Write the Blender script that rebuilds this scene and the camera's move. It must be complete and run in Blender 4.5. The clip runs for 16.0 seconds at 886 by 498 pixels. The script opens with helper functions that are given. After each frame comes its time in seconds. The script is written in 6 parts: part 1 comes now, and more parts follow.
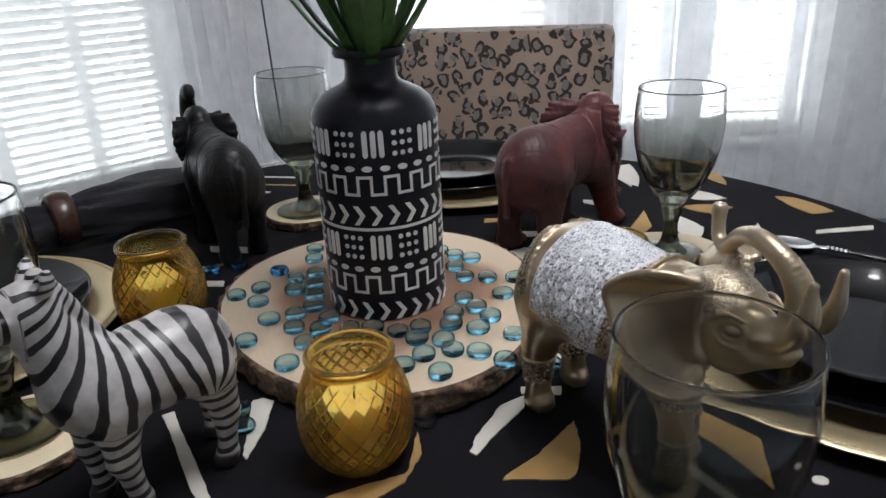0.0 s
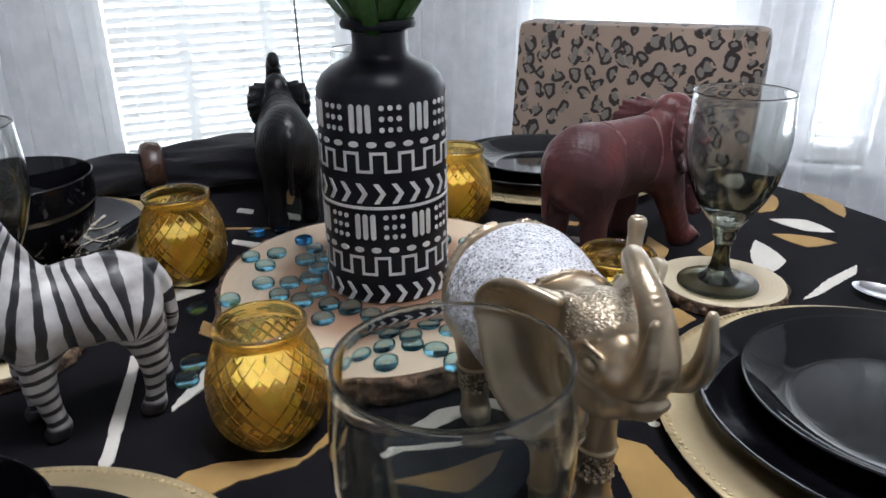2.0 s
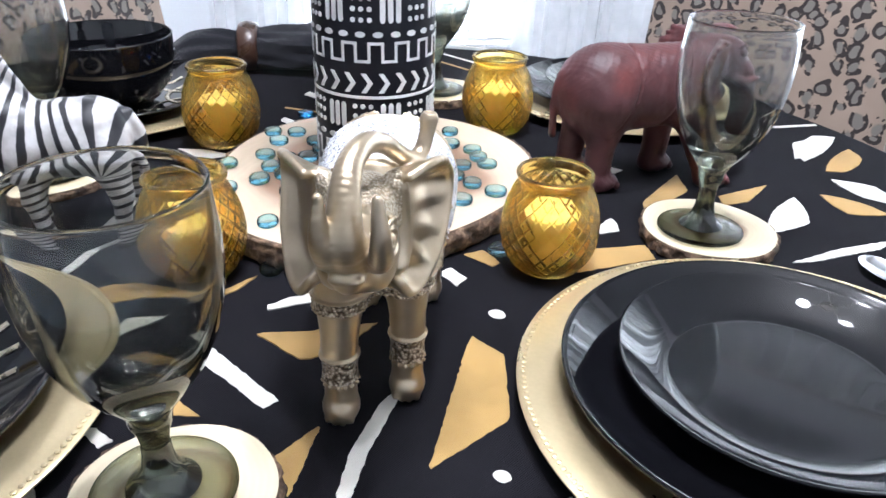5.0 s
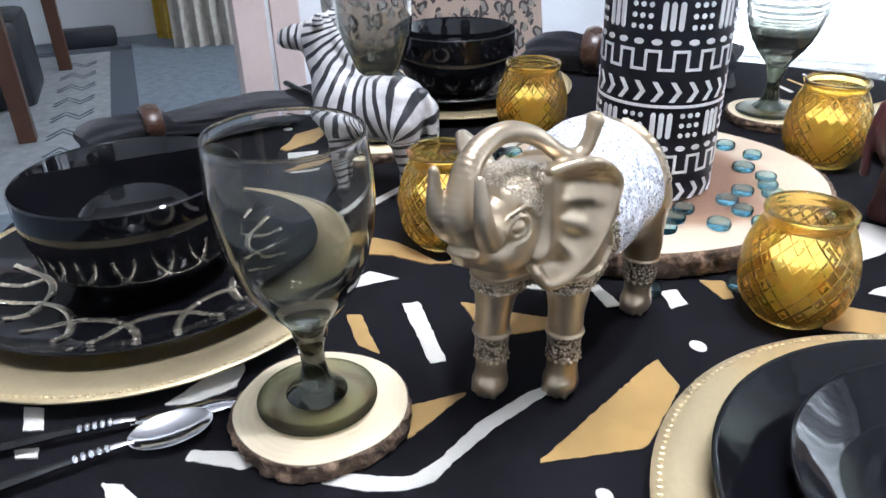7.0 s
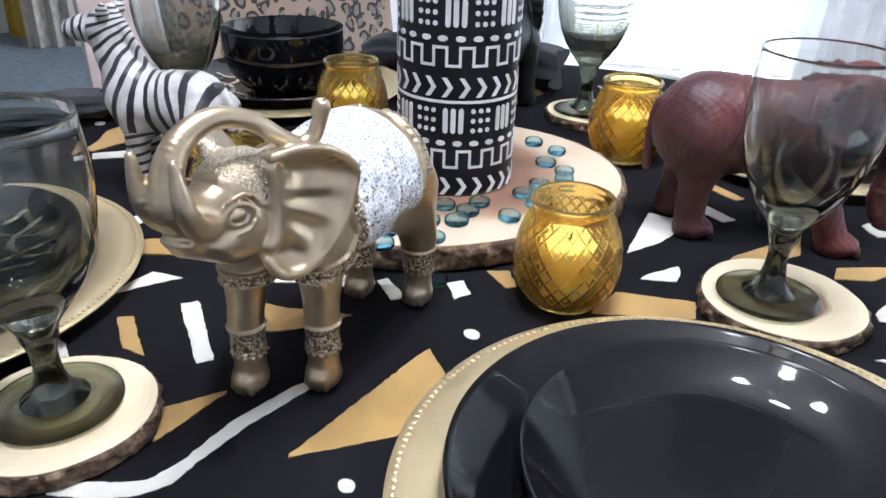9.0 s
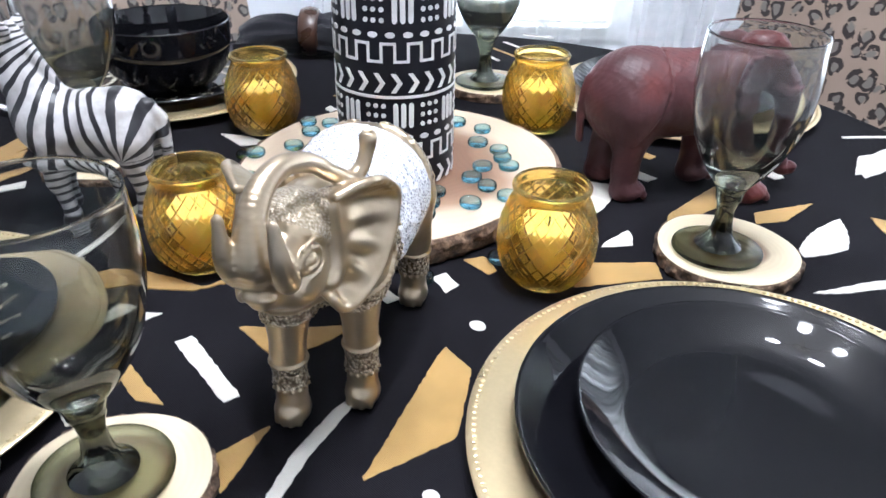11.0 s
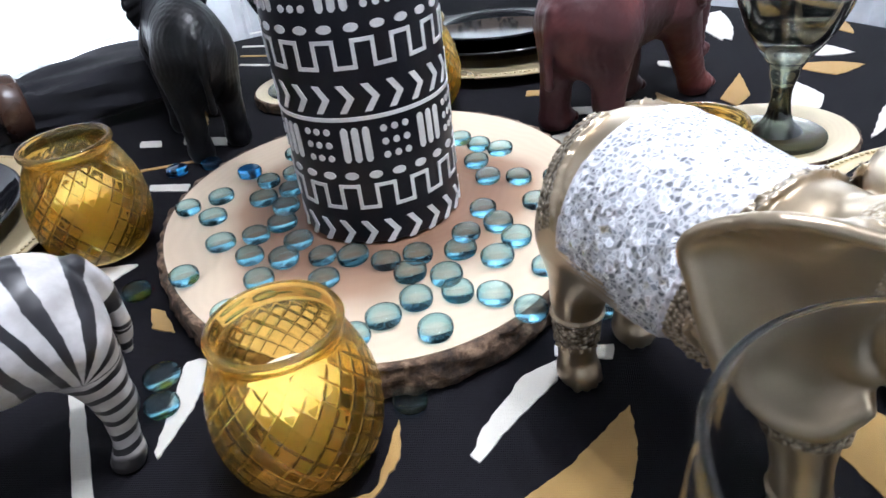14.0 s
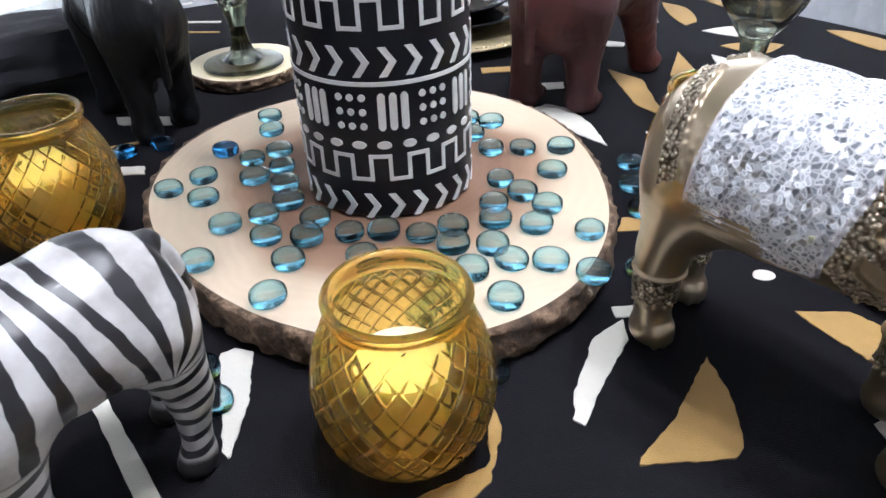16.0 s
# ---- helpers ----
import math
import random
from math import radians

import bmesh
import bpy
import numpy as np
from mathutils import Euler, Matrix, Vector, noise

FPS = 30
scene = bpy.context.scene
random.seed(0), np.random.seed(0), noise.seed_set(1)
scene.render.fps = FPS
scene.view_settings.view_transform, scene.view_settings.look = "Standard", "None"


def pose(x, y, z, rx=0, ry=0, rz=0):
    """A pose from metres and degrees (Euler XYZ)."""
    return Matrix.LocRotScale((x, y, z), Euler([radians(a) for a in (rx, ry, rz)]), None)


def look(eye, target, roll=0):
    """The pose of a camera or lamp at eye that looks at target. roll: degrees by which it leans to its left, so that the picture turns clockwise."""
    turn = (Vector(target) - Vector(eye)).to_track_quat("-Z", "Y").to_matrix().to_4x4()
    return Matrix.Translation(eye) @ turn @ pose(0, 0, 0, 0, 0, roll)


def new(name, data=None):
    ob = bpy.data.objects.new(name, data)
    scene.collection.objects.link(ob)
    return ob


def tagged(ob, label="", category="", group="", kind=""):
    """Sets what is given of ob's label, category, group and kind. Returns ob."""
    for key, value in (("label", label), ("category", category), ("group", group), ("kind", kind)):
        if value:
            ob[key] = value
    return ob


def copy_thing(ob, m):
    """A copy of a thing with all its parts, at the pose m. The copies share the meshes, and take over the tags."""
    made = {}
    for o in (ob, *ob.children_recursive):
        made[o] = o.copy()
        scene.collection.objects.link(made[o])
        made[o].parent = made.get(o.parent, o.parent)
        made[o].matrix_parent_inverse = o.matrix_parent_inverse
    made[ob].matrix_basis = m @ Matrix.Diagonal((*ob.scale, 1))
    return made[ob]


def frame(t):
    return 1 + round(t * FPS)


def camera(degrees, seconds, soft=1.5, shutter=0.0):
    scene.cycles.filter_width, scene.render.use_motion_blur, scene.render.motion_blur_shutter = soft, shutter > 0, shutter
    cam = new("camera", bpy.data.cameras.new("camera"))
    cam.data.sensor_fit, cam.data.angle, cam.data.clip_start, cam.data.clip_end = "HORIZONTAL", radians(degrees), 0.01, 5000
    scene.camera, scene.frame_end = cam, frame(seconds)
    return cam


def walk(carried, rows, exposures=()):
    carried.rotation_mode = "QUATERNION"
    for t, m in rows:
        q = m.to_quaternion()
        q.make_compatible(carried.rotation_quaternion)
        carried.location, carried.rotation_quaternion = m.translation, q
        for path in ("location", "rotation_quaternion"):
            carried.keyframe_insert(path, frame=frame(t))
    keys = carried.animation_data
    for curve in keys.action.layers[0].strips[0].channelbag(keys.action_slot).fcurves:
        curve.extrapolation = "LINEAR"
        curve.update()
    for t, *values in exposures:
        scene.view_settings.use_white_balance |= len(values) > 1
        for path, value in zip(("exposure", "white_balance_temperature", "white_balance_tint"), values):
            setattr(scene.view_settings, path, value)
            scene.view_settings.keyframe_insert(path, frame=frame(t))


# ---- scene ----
cam = camera(62.74, 16.0, shutter=0.3)

PATH = [
    (0, (0.0268, 0.0168, 1.0738), (-0.0527, 1.8608, 0.3034), -2.77),
    (0.5, (0.0948, 0.0231, 1.0722), (-0.1584, 1.8664, 0.3386), -1.51),
    (1, (0.1510, 0.0353, 1.0584), (-0.2367, 1.8410, 0.2908), -0.05),
    (1.5, (0.1573, 0.0572, 1.0568), (-0.2127, 1.8601, 0.2740), -0.35),
    (2, (0.1846, 0.0739, 1.0510), (-0.3978, 1.8274, 0.2853), -0.77),
    (2.5, (0.2577, 0.0900, 1.0373), (-0.4144, 1.7726, 0.1905), 0.88),
    (3, (0.2837, 0.0979, 1.0293), (-0.4578, 1.6751, 0.0481), 1.53),
    (3.2, (0.2877, 0.0901, 1.0355), (-0.4236, 1.6972, 0.0810), 2.32),
    (5.3, (0.3811, 0.1419, 1.0432), (-0.7057, 1.5197, 0.0836), 0.33),
    (5.5, (0.3791, 0.1416, 1.0431), (-0.7540, 1.4844, 0.0875), -0.87),
    (6, (0.3923, 0.1393, 1.0395), (-0.8191, 1.3971, 0.0645), 0.08),
    (6.5, (0.4265, 0.1769, 1.0422), (-1.0184, 1.1577, 0.0674), -0.19),
    (7, (0.4648, 0.2167, 1.0414), (-1.1758, 0.8650, 0.0990), -1.35),
    (7.5, (0.4752, 0.2208, 1.0446), (-1.1572, 0.8589, 0.0813), -1.01),
    (8, (0.4839, 0.2493, 1.0378), (-1.0659, 1.0717, 0.0778), 0.05),
    (8.5, (0.4956, 0.2822, 1.0332), (-1.0363, 1.1975, 0.1301), 2.45),
    (9, (0.5011, 0.2900, 1.0314), (-1.0198, 1.2010, 0.1057), 1.64),
    (9.2, (0.5041, 0.2879, 1.0321), (-0.9998, 1.1900, 0.0707), 1.99),
    (11.5, (0.3636, 0.1696, 1.0674), (-0.6627, 1.5633, 0.0653), -0.68),
    (12, (0.2743, 0.1427, 1.0500), (-0.5078, 1.6982, 0.0656), -3.10),
    (12.5, (0.2058, 0.1384, 1.0390), (-0.3836, 1.7426, 0.0002), -6.40),
    (13, (0.1584, 0.1743, 1.0285), (-0.3785, 1.7711, -0.0494), -9.02),
    (13.5, (0.1122, 0.2094, 1.0131), (-0.3320, 1.8090, -0.1023), -8.71),
    (14, (0.0605, 0.1955, 1.0156), (-0.2277, 1.8564, -0.0607), -7.35),
    (14.5, (0.0113, 0.1852, 1.0158), (-0.1137, 1.8485, -0.0877), -5.04),
    (15, (0.0005, 0.1947, 1.0148), (-0.0291, 1.8740, -0.0709), -3.08),
    (15.5, (-0.0152, 0.2011, 1.0045), (-0.0156, 1.8661, -0.1034), -3.03),
    (16, (-0.0544, 0.1993, 1.0032), (0.0774, 1.8541, -0.1123), -2.03),
]
EXPOSURES = [(0, -0.4, 6150, 12), (1.5, -0.15, 6050, 12), (2.5, 0.2, 5850, 12), (3, 1.0, 5780, 12), (5.5, 1.0, 5650, 12), (7, 0.8, 5600, 12), (8, 0.82, 5650, 12), (9, 0.68, 5700, 12), (12, 1.02, 5620, 12), (13.5, 0.68, 5500, 12), (14.5, 0.68, 5750, 12), (16, 0.64, 5750, 12)]
walk(cam, [(t, look(eye, target, roll)) for t, eye, target, roll in PATH], EXPOSURES)

# ---- world, daylight and lamps ----
world = bpy.data.worlds.new("sky")
scene.world = world
world.use_nodes = True
wn = world.node_tree.nodes
sky = wn.new("ShaderNodeTexSky")
sky.sky_type, sky.sun_disc, sky.sun_elevation, sky.sun_rotation = "NISHITA", False, radians(40), radians(200)
wn["Background"].inputs["Strength"].default_value = 0.1
world.node_tree.links.new(sky.outputs[0], wn["Background"].inputs["Color"])

sun = new("sun", bpy.data.lights.new("sun", "SUN"))
sun.data.energy, sun.data.angle, sun.data.color = 1.0, radians(12), (1.0, 0.97, 0.92)
sun.matrix_world = look((3, -4, 6), (0, 0, 0))


def area_light(name, m, w, h, watts, color):
    ob = new(name, bpy.data.lights.new(name, "AREA"))
    ob.data.shape, ob.data.size, ob.data.size_y, ob.data.energy, ob.data.color = "RECTANGLE", w, h, watts, color
    ob.matrix_world = m
    return ob


# daylight in the window openings
DAY = (0.93, 0.97, 1.0)
area_light("daylight_north", look((-0.005, 2.829, 1.2), (-0.005, 0, 1.2)), 0.66, 1.58, 15, DAY)
area_light("daylight_north", look((0.69, 2.829, 1.2), (0.69, 0, 1.2)), 0.18, 1.58, 4.5, DAY)
area_light("daylight_north", look((1.095, 2.829, 1.2), (1.095, 0, 1.2)), 0.3, 1.58, 7.5, DAY)
area_light("daylight_bay", look((-1.329, 2.310, 1.2), (0.085, 0.896, 1.2)), 0.76, 1.58, 9.5, DAY)
# assumed daylight, its opening unseen; added to brighten the next room's floor
area_light("assumed_daylight_side", look((-3.4, 1.86, 1.3), (-3.4, 0, 0.6)), 1.1, 1.4, 4.5, DAY)

# ---- materials ----
TEX = "Object"


def node_mat(name):
    m = bpy.data.materials.new(name)
    m.use_nodes = True
    nt = m.node_tree
    return m, nt, nt.nodes["Principled BSDF"]


def link(nt, a, b):
    nt.links.new(a, b)


def ramp(nt, fac, stops, constant=False):
    r = nt.nodes.new("ShaderNodeValToRGB")
    r.color_ramp.interpolation = "CONSTANT" if constant else "LINEAR"
    el = r.color_ramp.elements
    while len(el) < len(stops):
        el.new(0.5)
    for e, (p, c) in zip(el, stops):
        e.position, e.color = p, (*c, 1) if len(c) == 3 else c
    link(nt, fac, r.inputs[0])
    return r.outputs[0]


def coords(nt, kind=TEX):
    return nt.nodes.new("ShaderNodeTexCoord").outputs[kind]


def noise_tex(nt, vec, scale, detail=4.0, rough=0.55, distortion=0.0):
    n = nt.nodes.new("ShaderNodeTexNoise")
    n.inputs["Scale"].default_value, n.inputs["Detail"].default_value = scale, detail
    n.inputs["Roughness"].default_value, n.inputs["Distortion"].default_value = rough, distortion
    link(nt, vec, n.inputs["Vector"])
    return n


def mix_color(nt, fac, a, b, mode="MIX"):
    n = nt.nodes.new("ShaderNodeMix")
    n.data_type, n.blend_type = "RGBA", mode
    for sock, val in ((n.inputs[0], fac), (n.inputs[6], a), (n.inputs[7], b)):
        if isinstance(val, (int, float)):
            sock.default_value = val
        elif isinstance(val, tuple):
            sock.default_value = (*val, 1)
        else:
            link(nt, val, sock)
    return n.outputs[2]


def maths(nt, op, a, b=0.0, c=0.0):
    n = nt.nodes.new("ShaderNodeMath")
    n.operation = op
    for sock, val in zip(n.inputs, (a, b, c)):
        if isinstance(val, (int, float)):
            sock.default_value = val
        else:
            link(nt, val, sock)
    return n.outputs[0]


def bump(nt, bsdf, height, strength, distance):
    n = nt.nodes.new("ShaderNodeBump")
    n.inputs["Strength"].default_value, n.inputs["Distance"].default_value = strength, distance
    link(nt, height, n.inputs["Height"])
    link(nt, n.outputs[0], bsdf.inputs["Normal"])
    return n


def surface(name, color, rough=0.5, metal=0.0, vary=0.12, coarse=12.0, fine=180.0, relief=0.0005, tint=None, coat=0.0, spec=0.5):
    """A plain surface with stains at a coarse scale, grain at a fine one, uneven gloss and fine relief."""
    m, nt, b = node_mat(name)
    v = coords(nt)
    big, small = noise_tex(nt, v, coarse, 5), noise_tex(nt, v, fine, 3)
    both = maths(nt, "ADD", maths(nt, "MULTIPLY", big.outputs[0], 0.65), maths(nt, "MULTIPLY", small.outputs[0], 0.35))
    low = tuple(c * (1 - vary) for c in color)
    high = tuple(min(1, c * (1 + vary)) for c in (tint or color))
    link(nt, ramp(nt, both, [(0.3, low), (0.7, high)]), b.inputs["Base Color"])
    link(nt, ramp(nt, big.outputs[0], [(0.3, (max(0, rough - 0.07),) * 3), (0.7, (min(1, rough + 0.07),) * 3)]), b.inputs["Roughness"])
    b.inputs["Metallic"].default_value = metal
    b.inputs["Coat Weight"].default_value = coat
    b.inputs["Coat Roughness"].default_value = 0.06
    b.inputs["Specular IOR Level"].default_value = spec
    if relief:
        bump(nt, b, small.outputs[0], 0.5, relief)
    return m


def glass_mat(name, color, rough=0.0, ior=1.5, clear=0.0, glow=0.0):
    """Glass; clear: the share that lets light straight through, glow: the share that scatters it."""
    m, nt, b = node_mat(name)
    b.inputs["Base Color"].default_value = (*color, 1)
    b.inputs["Transmission Weight"].default_value = 1
    b.inputs["IOR"].default_value = ior
    n = noise_tex(nt, coords(nt), 40, 2)
    link(nt, ramp(nt, n.outputs[0], [(0.35, (rough,) * 3), (0.75, (rough + 0.004,) * 3)]), b.inputs["Roughness"])
    out, last = nt.nodes["Material Output"], b.outputs[0]
    for share, kind in ((clear, "ShaderNodeBsdfTransparent"), (glow, "ShaderNodeBsdfTranslucent")):
        if share:
            t, mx = nt.nodes.new(kind), nt.nodes.new("ShaderNodeMixShader")
            t.inputs[0].default_value = (*color, 1)
            mx.inputs[0].default_value = share
            link(nt, last, mx.inputs[1])
            link(nt, t.outputs[0], mx.inputs[2])
            last = mx.outputs[0]
    link(nt, last, out.inputs[0])
    return m


def clear_glass(name, colour_of, straight, ior=1.5):
    """Thick clear glass: straight is the share seen through unbent, under a mirror-like skin; colour_of(nt) gives its tint."""
    m = glass_mat(name, (1, 1, 1), 0.0, ior)
    nt = m.node_tree
    tint = colour_of(nt)
    link(nt, tint, nt.nodes["Principled BSDF"].inputs["Base Color"])
    t, g, f = nt.nodes.new("ShaderNodeBsdfTransparent"), nt.nodes.new("ShaderNodeBsdfGlossy"), nt.nodes.new("ShaderNodeFresnel")
    link(nt, tint, t.inputs[0])
    g.inputs["Roughness"].default_value = 0.02
    f.inputs["IOR"].default_value = 1.22
    skin, both = nt.nodes.new("ShaderNodeMixShader"), nt.nodes.new("ShaderNodeMixShader")
    link(nt, f.outputs[0], skin.inputs[0])
    link(nt, t.outputs[0], skin.inputs[1])
    link(nt, g.outputs[0], skin.inputs[2])
    both.inputs[0].default_value = straight
    link(nt, nt.nodes["Principled BSDF"].outputs[0], both.inputs[1])
    link(nt, skin.outputs[0], both.inputs[2])
    link(nt, both.outputs[0], nt.nodes["Material Output"].inputs[0])
    return m


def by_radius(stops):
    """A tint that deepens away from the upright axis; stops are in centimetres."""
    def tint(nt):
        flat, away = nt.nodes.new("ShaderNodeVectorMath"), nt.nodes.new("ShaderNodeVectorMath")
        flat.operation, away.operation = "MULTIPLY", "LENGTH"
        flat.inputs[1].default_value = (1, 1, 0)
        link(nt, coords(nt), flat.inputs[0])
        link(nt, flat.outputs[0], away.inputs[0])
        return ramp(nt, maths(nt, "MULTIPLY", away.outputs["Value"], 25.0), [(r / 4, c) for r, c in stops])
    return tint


def cloth_mat(name, color, weave=900, rough=0.9, vary=0.2, sheen=0.2):
    m, nt, b = node_mat(name)
    v = coords(nt)
    w1, w2 = nt.nodes.new("ShaderNodeTexWave"), nt.nodes.new("ShaderNodeTexWave")
    for w, d in ((w1, "X"), (w2, "Y")):
        w.bands_direction = d
        w.inputs["Scale"].default_value = weave / 3
        w.inputs["Distortion"].default_value = 1.5
        link(nt, v, w.inputs["Vector"])
    h = maths(nt, "ADD", w1.outputs["Fac"], w2.outputs["Fac"])
    n = noise_tex(nt, v, 22, 6)
    low, high = tuple(c * (1 - vary) for c in color), tuple(c * (1 + vary) for c in color)
    c = mix_color(nt, maths(nt, "MULTIPLY", h, 0.07), ramp(nt, n.outputs[0], [(0.3, low), (0.7, high)]), (0, 0, 0))
    link(nt, c, b.inputs["Base Color"])
    b.inputs["Roughness"].default_value = rough
    b.inputs["Sheen Weight"].default_value = sheen
    b.inputs["Specular IOR Level"].default_value = 0.12
    bump(nt, b, h, 0.5, 0.0004)
    return m


def cloth_glow(name, color, share):
    """Thin white material that lets part of the daylight through."""
    m, nt, b = node_mat(name)
    n = noise_tex(nt, coords(nt), 9, 4)
    c = ramp(nt, n.outputs[0], [(0.3, tuple(k * 0.95 for k in color)), (0.7, color)])
    tl, mx = nt.nodes.new("ShaderNodeBsdfTranslucent"), nt.nodes.new("ShaderNodeMixShader")
    link(nt, c, b.inputs["Base Color"])
    link(nt, c, tl.inputs[0])
    b.inputs["Roughness"].default_value = 0.5
    mx.inputs[0].default_value = share
    link(nt, b.outputs[0], mx.inputs[1])
    link(nt, tl.outputs[0], mx.inputs[2])
    link(nt, mx.outputs[0], nt.nodes["Material Output"].inputs[0])
    return m


M_CLOTH = cloth_mat("black_cotton", (0.0085, 0.008, 0.0105), sheen=0.0)
M_CREAM = cloth_mat("cream_print", (0.74, 0.71, 0.64), 1100, vary=0.08)
M_GOLD = cloth_mat("ochre_print", (0.44, 0.275, 0.095), 1100, vary=0.18)
M_NAPKIN = cloth_mat("napkin_black", (0.012, 0.012, 0.016), 1500)
M_BLACK_GLAZE = surface("black_glaze", (0.005, 0.005, 0.0065), 0.05, vary=0.3, coarse=6, relief=0.0, spec=0.42)
M_CHARGER = surface("gold_lacquer", (0.68, 0.555, 0.335), 0.32, 0.74, 0.08, 8, 300, 0.0002)
M_VASE = surface("matt_black_ceramic", (0.006, 0.006, 0.011), 0.33, vary=0.3, coarse=20, fine=350, relief=0.0002, spec=0.27)
M_PAINT = surface("white_vase_paint", (0.72, 0.71, 0.71), 0.6, vary=0.12, coarse=60, fine=500, relief=0.0004)
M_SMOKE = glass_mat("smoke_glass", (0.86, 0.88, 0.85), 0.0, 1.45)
# tint darkened towards the bowl's thick foot, painting in the black table refracted there
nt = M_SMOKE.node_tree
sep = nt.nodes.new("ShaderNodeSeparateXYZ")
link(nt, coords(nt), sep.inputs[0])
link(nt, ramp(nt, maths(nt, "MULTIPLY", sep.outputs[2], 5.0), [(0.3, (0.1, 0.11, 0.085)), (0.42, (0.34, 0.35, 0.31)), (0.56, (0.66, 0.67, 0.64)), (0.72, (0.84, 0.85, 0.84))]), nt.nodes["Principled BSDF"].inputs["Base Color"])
# the foot's dark edge ring is put into the tint
M_SMOKE_DARK = clear_glass("thick_smoke_glass", by_radius([(0.0, (0.8, 0.82, 0.72)), (2.9, (0.84, 0.86, 0.77)), (3.3, (0.45, 0.47, 0.38))]), 0.65)
M_STEM = glass_mat("dark_smoke_glass", (0.08, 0.087, 0.062), 0.0, 1.5)
M_AMBER = glass_mat("amber_glass", (1.0, 0.75, 0.25), 0.0, 1.46, 0.12, 0.02)
# the beads' rims are tinted deeper, imitating light's longer path through the edge
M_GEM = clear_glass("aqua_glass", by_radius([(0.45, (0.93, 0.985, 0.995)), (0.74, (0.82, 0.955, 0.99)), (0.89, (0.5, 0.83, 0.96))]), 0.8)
M_GEM_DARK = glass_mat("deep_blue_glass", (0.06, 0.34, 0.75), 0.0, 1.5)
M_WAX = surface("yellow_wax", (0.95, 0.92, 0.66), 0.45, vary=0.1, coarse=30)
M_WAX.node_tree.nodes["Principled BSDF"].inputs["Subsurface Weight"].default_value = 0.4
M_WAX.node_tree.nodes["Principled BSDF"].inputs["Subsurface Radius"].default_value = (0.012, 0.006, 0.002)
M_WICK = surface("charred_wick", (0.03, 0.025, 0.02), 0.9)
M_STEEL = surface("polished_steel", (0.78, 0.78, 0.8), 0.12, 1.0, 0.05, 30, 300, 0.0001)
M_INLAY = surface("champagne_metal_inlay", (0.72, 0.64, 0.5), 0.25, 0.9, 0.12, 60, 400, 0.0002)
M_RING = surface("brown_wood_ring", (0.05, 0.024, 0.015), 0.3, vary=0.35, coarse=40, fine=260, coat=0.4)
M_WALL = surface("white_wall_paint", (0.84, 0.85, 0.87), 0.8, vary=0.04, coarse=3, fine=120, relief=0.0006)
# unseen ceiling, darkened to grey to dim its bounce and its reflection in plates
M_CEIL = surface("grey_ceiling_paint", (0.4, 0.392, 0.385), 0.9, vary=0.03, coarse=3, fine=90, relief=0.001)
M_TRIM = surface("pinkish_trim_paint", (0.62, 0.50, 0.46), 0.45, vary=0.06, coarse=6, fine=80, relief=0.0003)
M_FRAME = surface("white_window_paint", (0.8, 0.8, 0.8), 0.4, vary=0.04, coarse=10, relief=0.0002)
M_SLAT = cloth_glow("white_blind_slat", (0.84, 0.84, 0.82), 0.3)
M_CARPET = cloth_mat("blue_grey_carpet", (0.2, 0.245, 0.3), 250, vary=0.25)
M_RUG = cloth_mat("grey_rug", (0.36, 0.38, 0.40), 300, vary=0.2)
M_RUG_DARK = cloth_mat("navy_rug_border", (0.035, 0.05, 0.085), 300, vary=0.2)
M_WOOD = surface("brown_furniture_wood", (0.085, 0.034, 0.016), 0.35, vary=0.3, coarse=14, fine=120, coat=0.2)
M_DARKTHING = surface("dark_leather", (0.02, 0.022, 0.028), 0.45, vary=0.3, coarse=9)
M_YELLOW = cloth_mat("yellow_fabric", (0.62, 0.42, 0.06), 500)
M_DRAPE = cloth_mat("cream_drape", (0.62, 0.57, 0.5), 500)
M_LEAF = surface("green_blade", (0.025, 0.085, 0.022), 0.42, vary=0.45, coarse=18, fine=150, tint=(0.05, 0.13, 0.03))
M_BULB, nt, b = node_mat("lamp_bulb")
b.inputs["Emission Color"].default_value, b.inputs["Emission Strength"].default_value = (1, 0.97, 0.93, 1), 40
M_HANDLE = surface("black_handle", (0.008, 0.008, 0.009), 0.25)
M_STRAND = surface("dark_wiry_stem", (0.05, 0.05, 0.06), 0.5)
M_HEM = surface("silvery_hem", (0.66, 0.64, 0.68), 0.35, 0.35, 0.1, 60, 500, 0.0003)
M_BRASS = surface("brushed_nickel", (0.5, 0.47, 0.42), 0.35, 1.0)


def black_wood():
    m = surface("ebony_carving", (0.008, 0.008, 0.009), 0.36, vary=0.4, coarse=25, fine=220, relief=0.0006, coat=0.0, spec=0.32)
    return m


def red_wood():
    m, nt, b = node_mat("red_stained_wood")
    v = coords(nt)
    big, grain = noise_tex(nt, v, 16, 5), noise_tex(nt, v, 120, 4, 0.6, 2.0)
    base = ramp(nt, big.outputs[0], [(0.3, (0.05, 0.02, 0.023)), (0.5, (0.08, 0.026, 0.028)), (0.72, (0.15, 0.034, 0.03))])
    link(nt, mix_color(nt, maths(nt, "MULTIPLY", grain.outputs[0], 0.5), base, (0.04, 0.016, 0.017)), b.inputs["Base Color"])
    b.inputs["Roughness"].default_value = 0.44
    b.inputs["Specular IOR Level"].default_value = 0.35
    bump(nt, b, grain.outputs[0], 0.5, 0.0009)
    return m


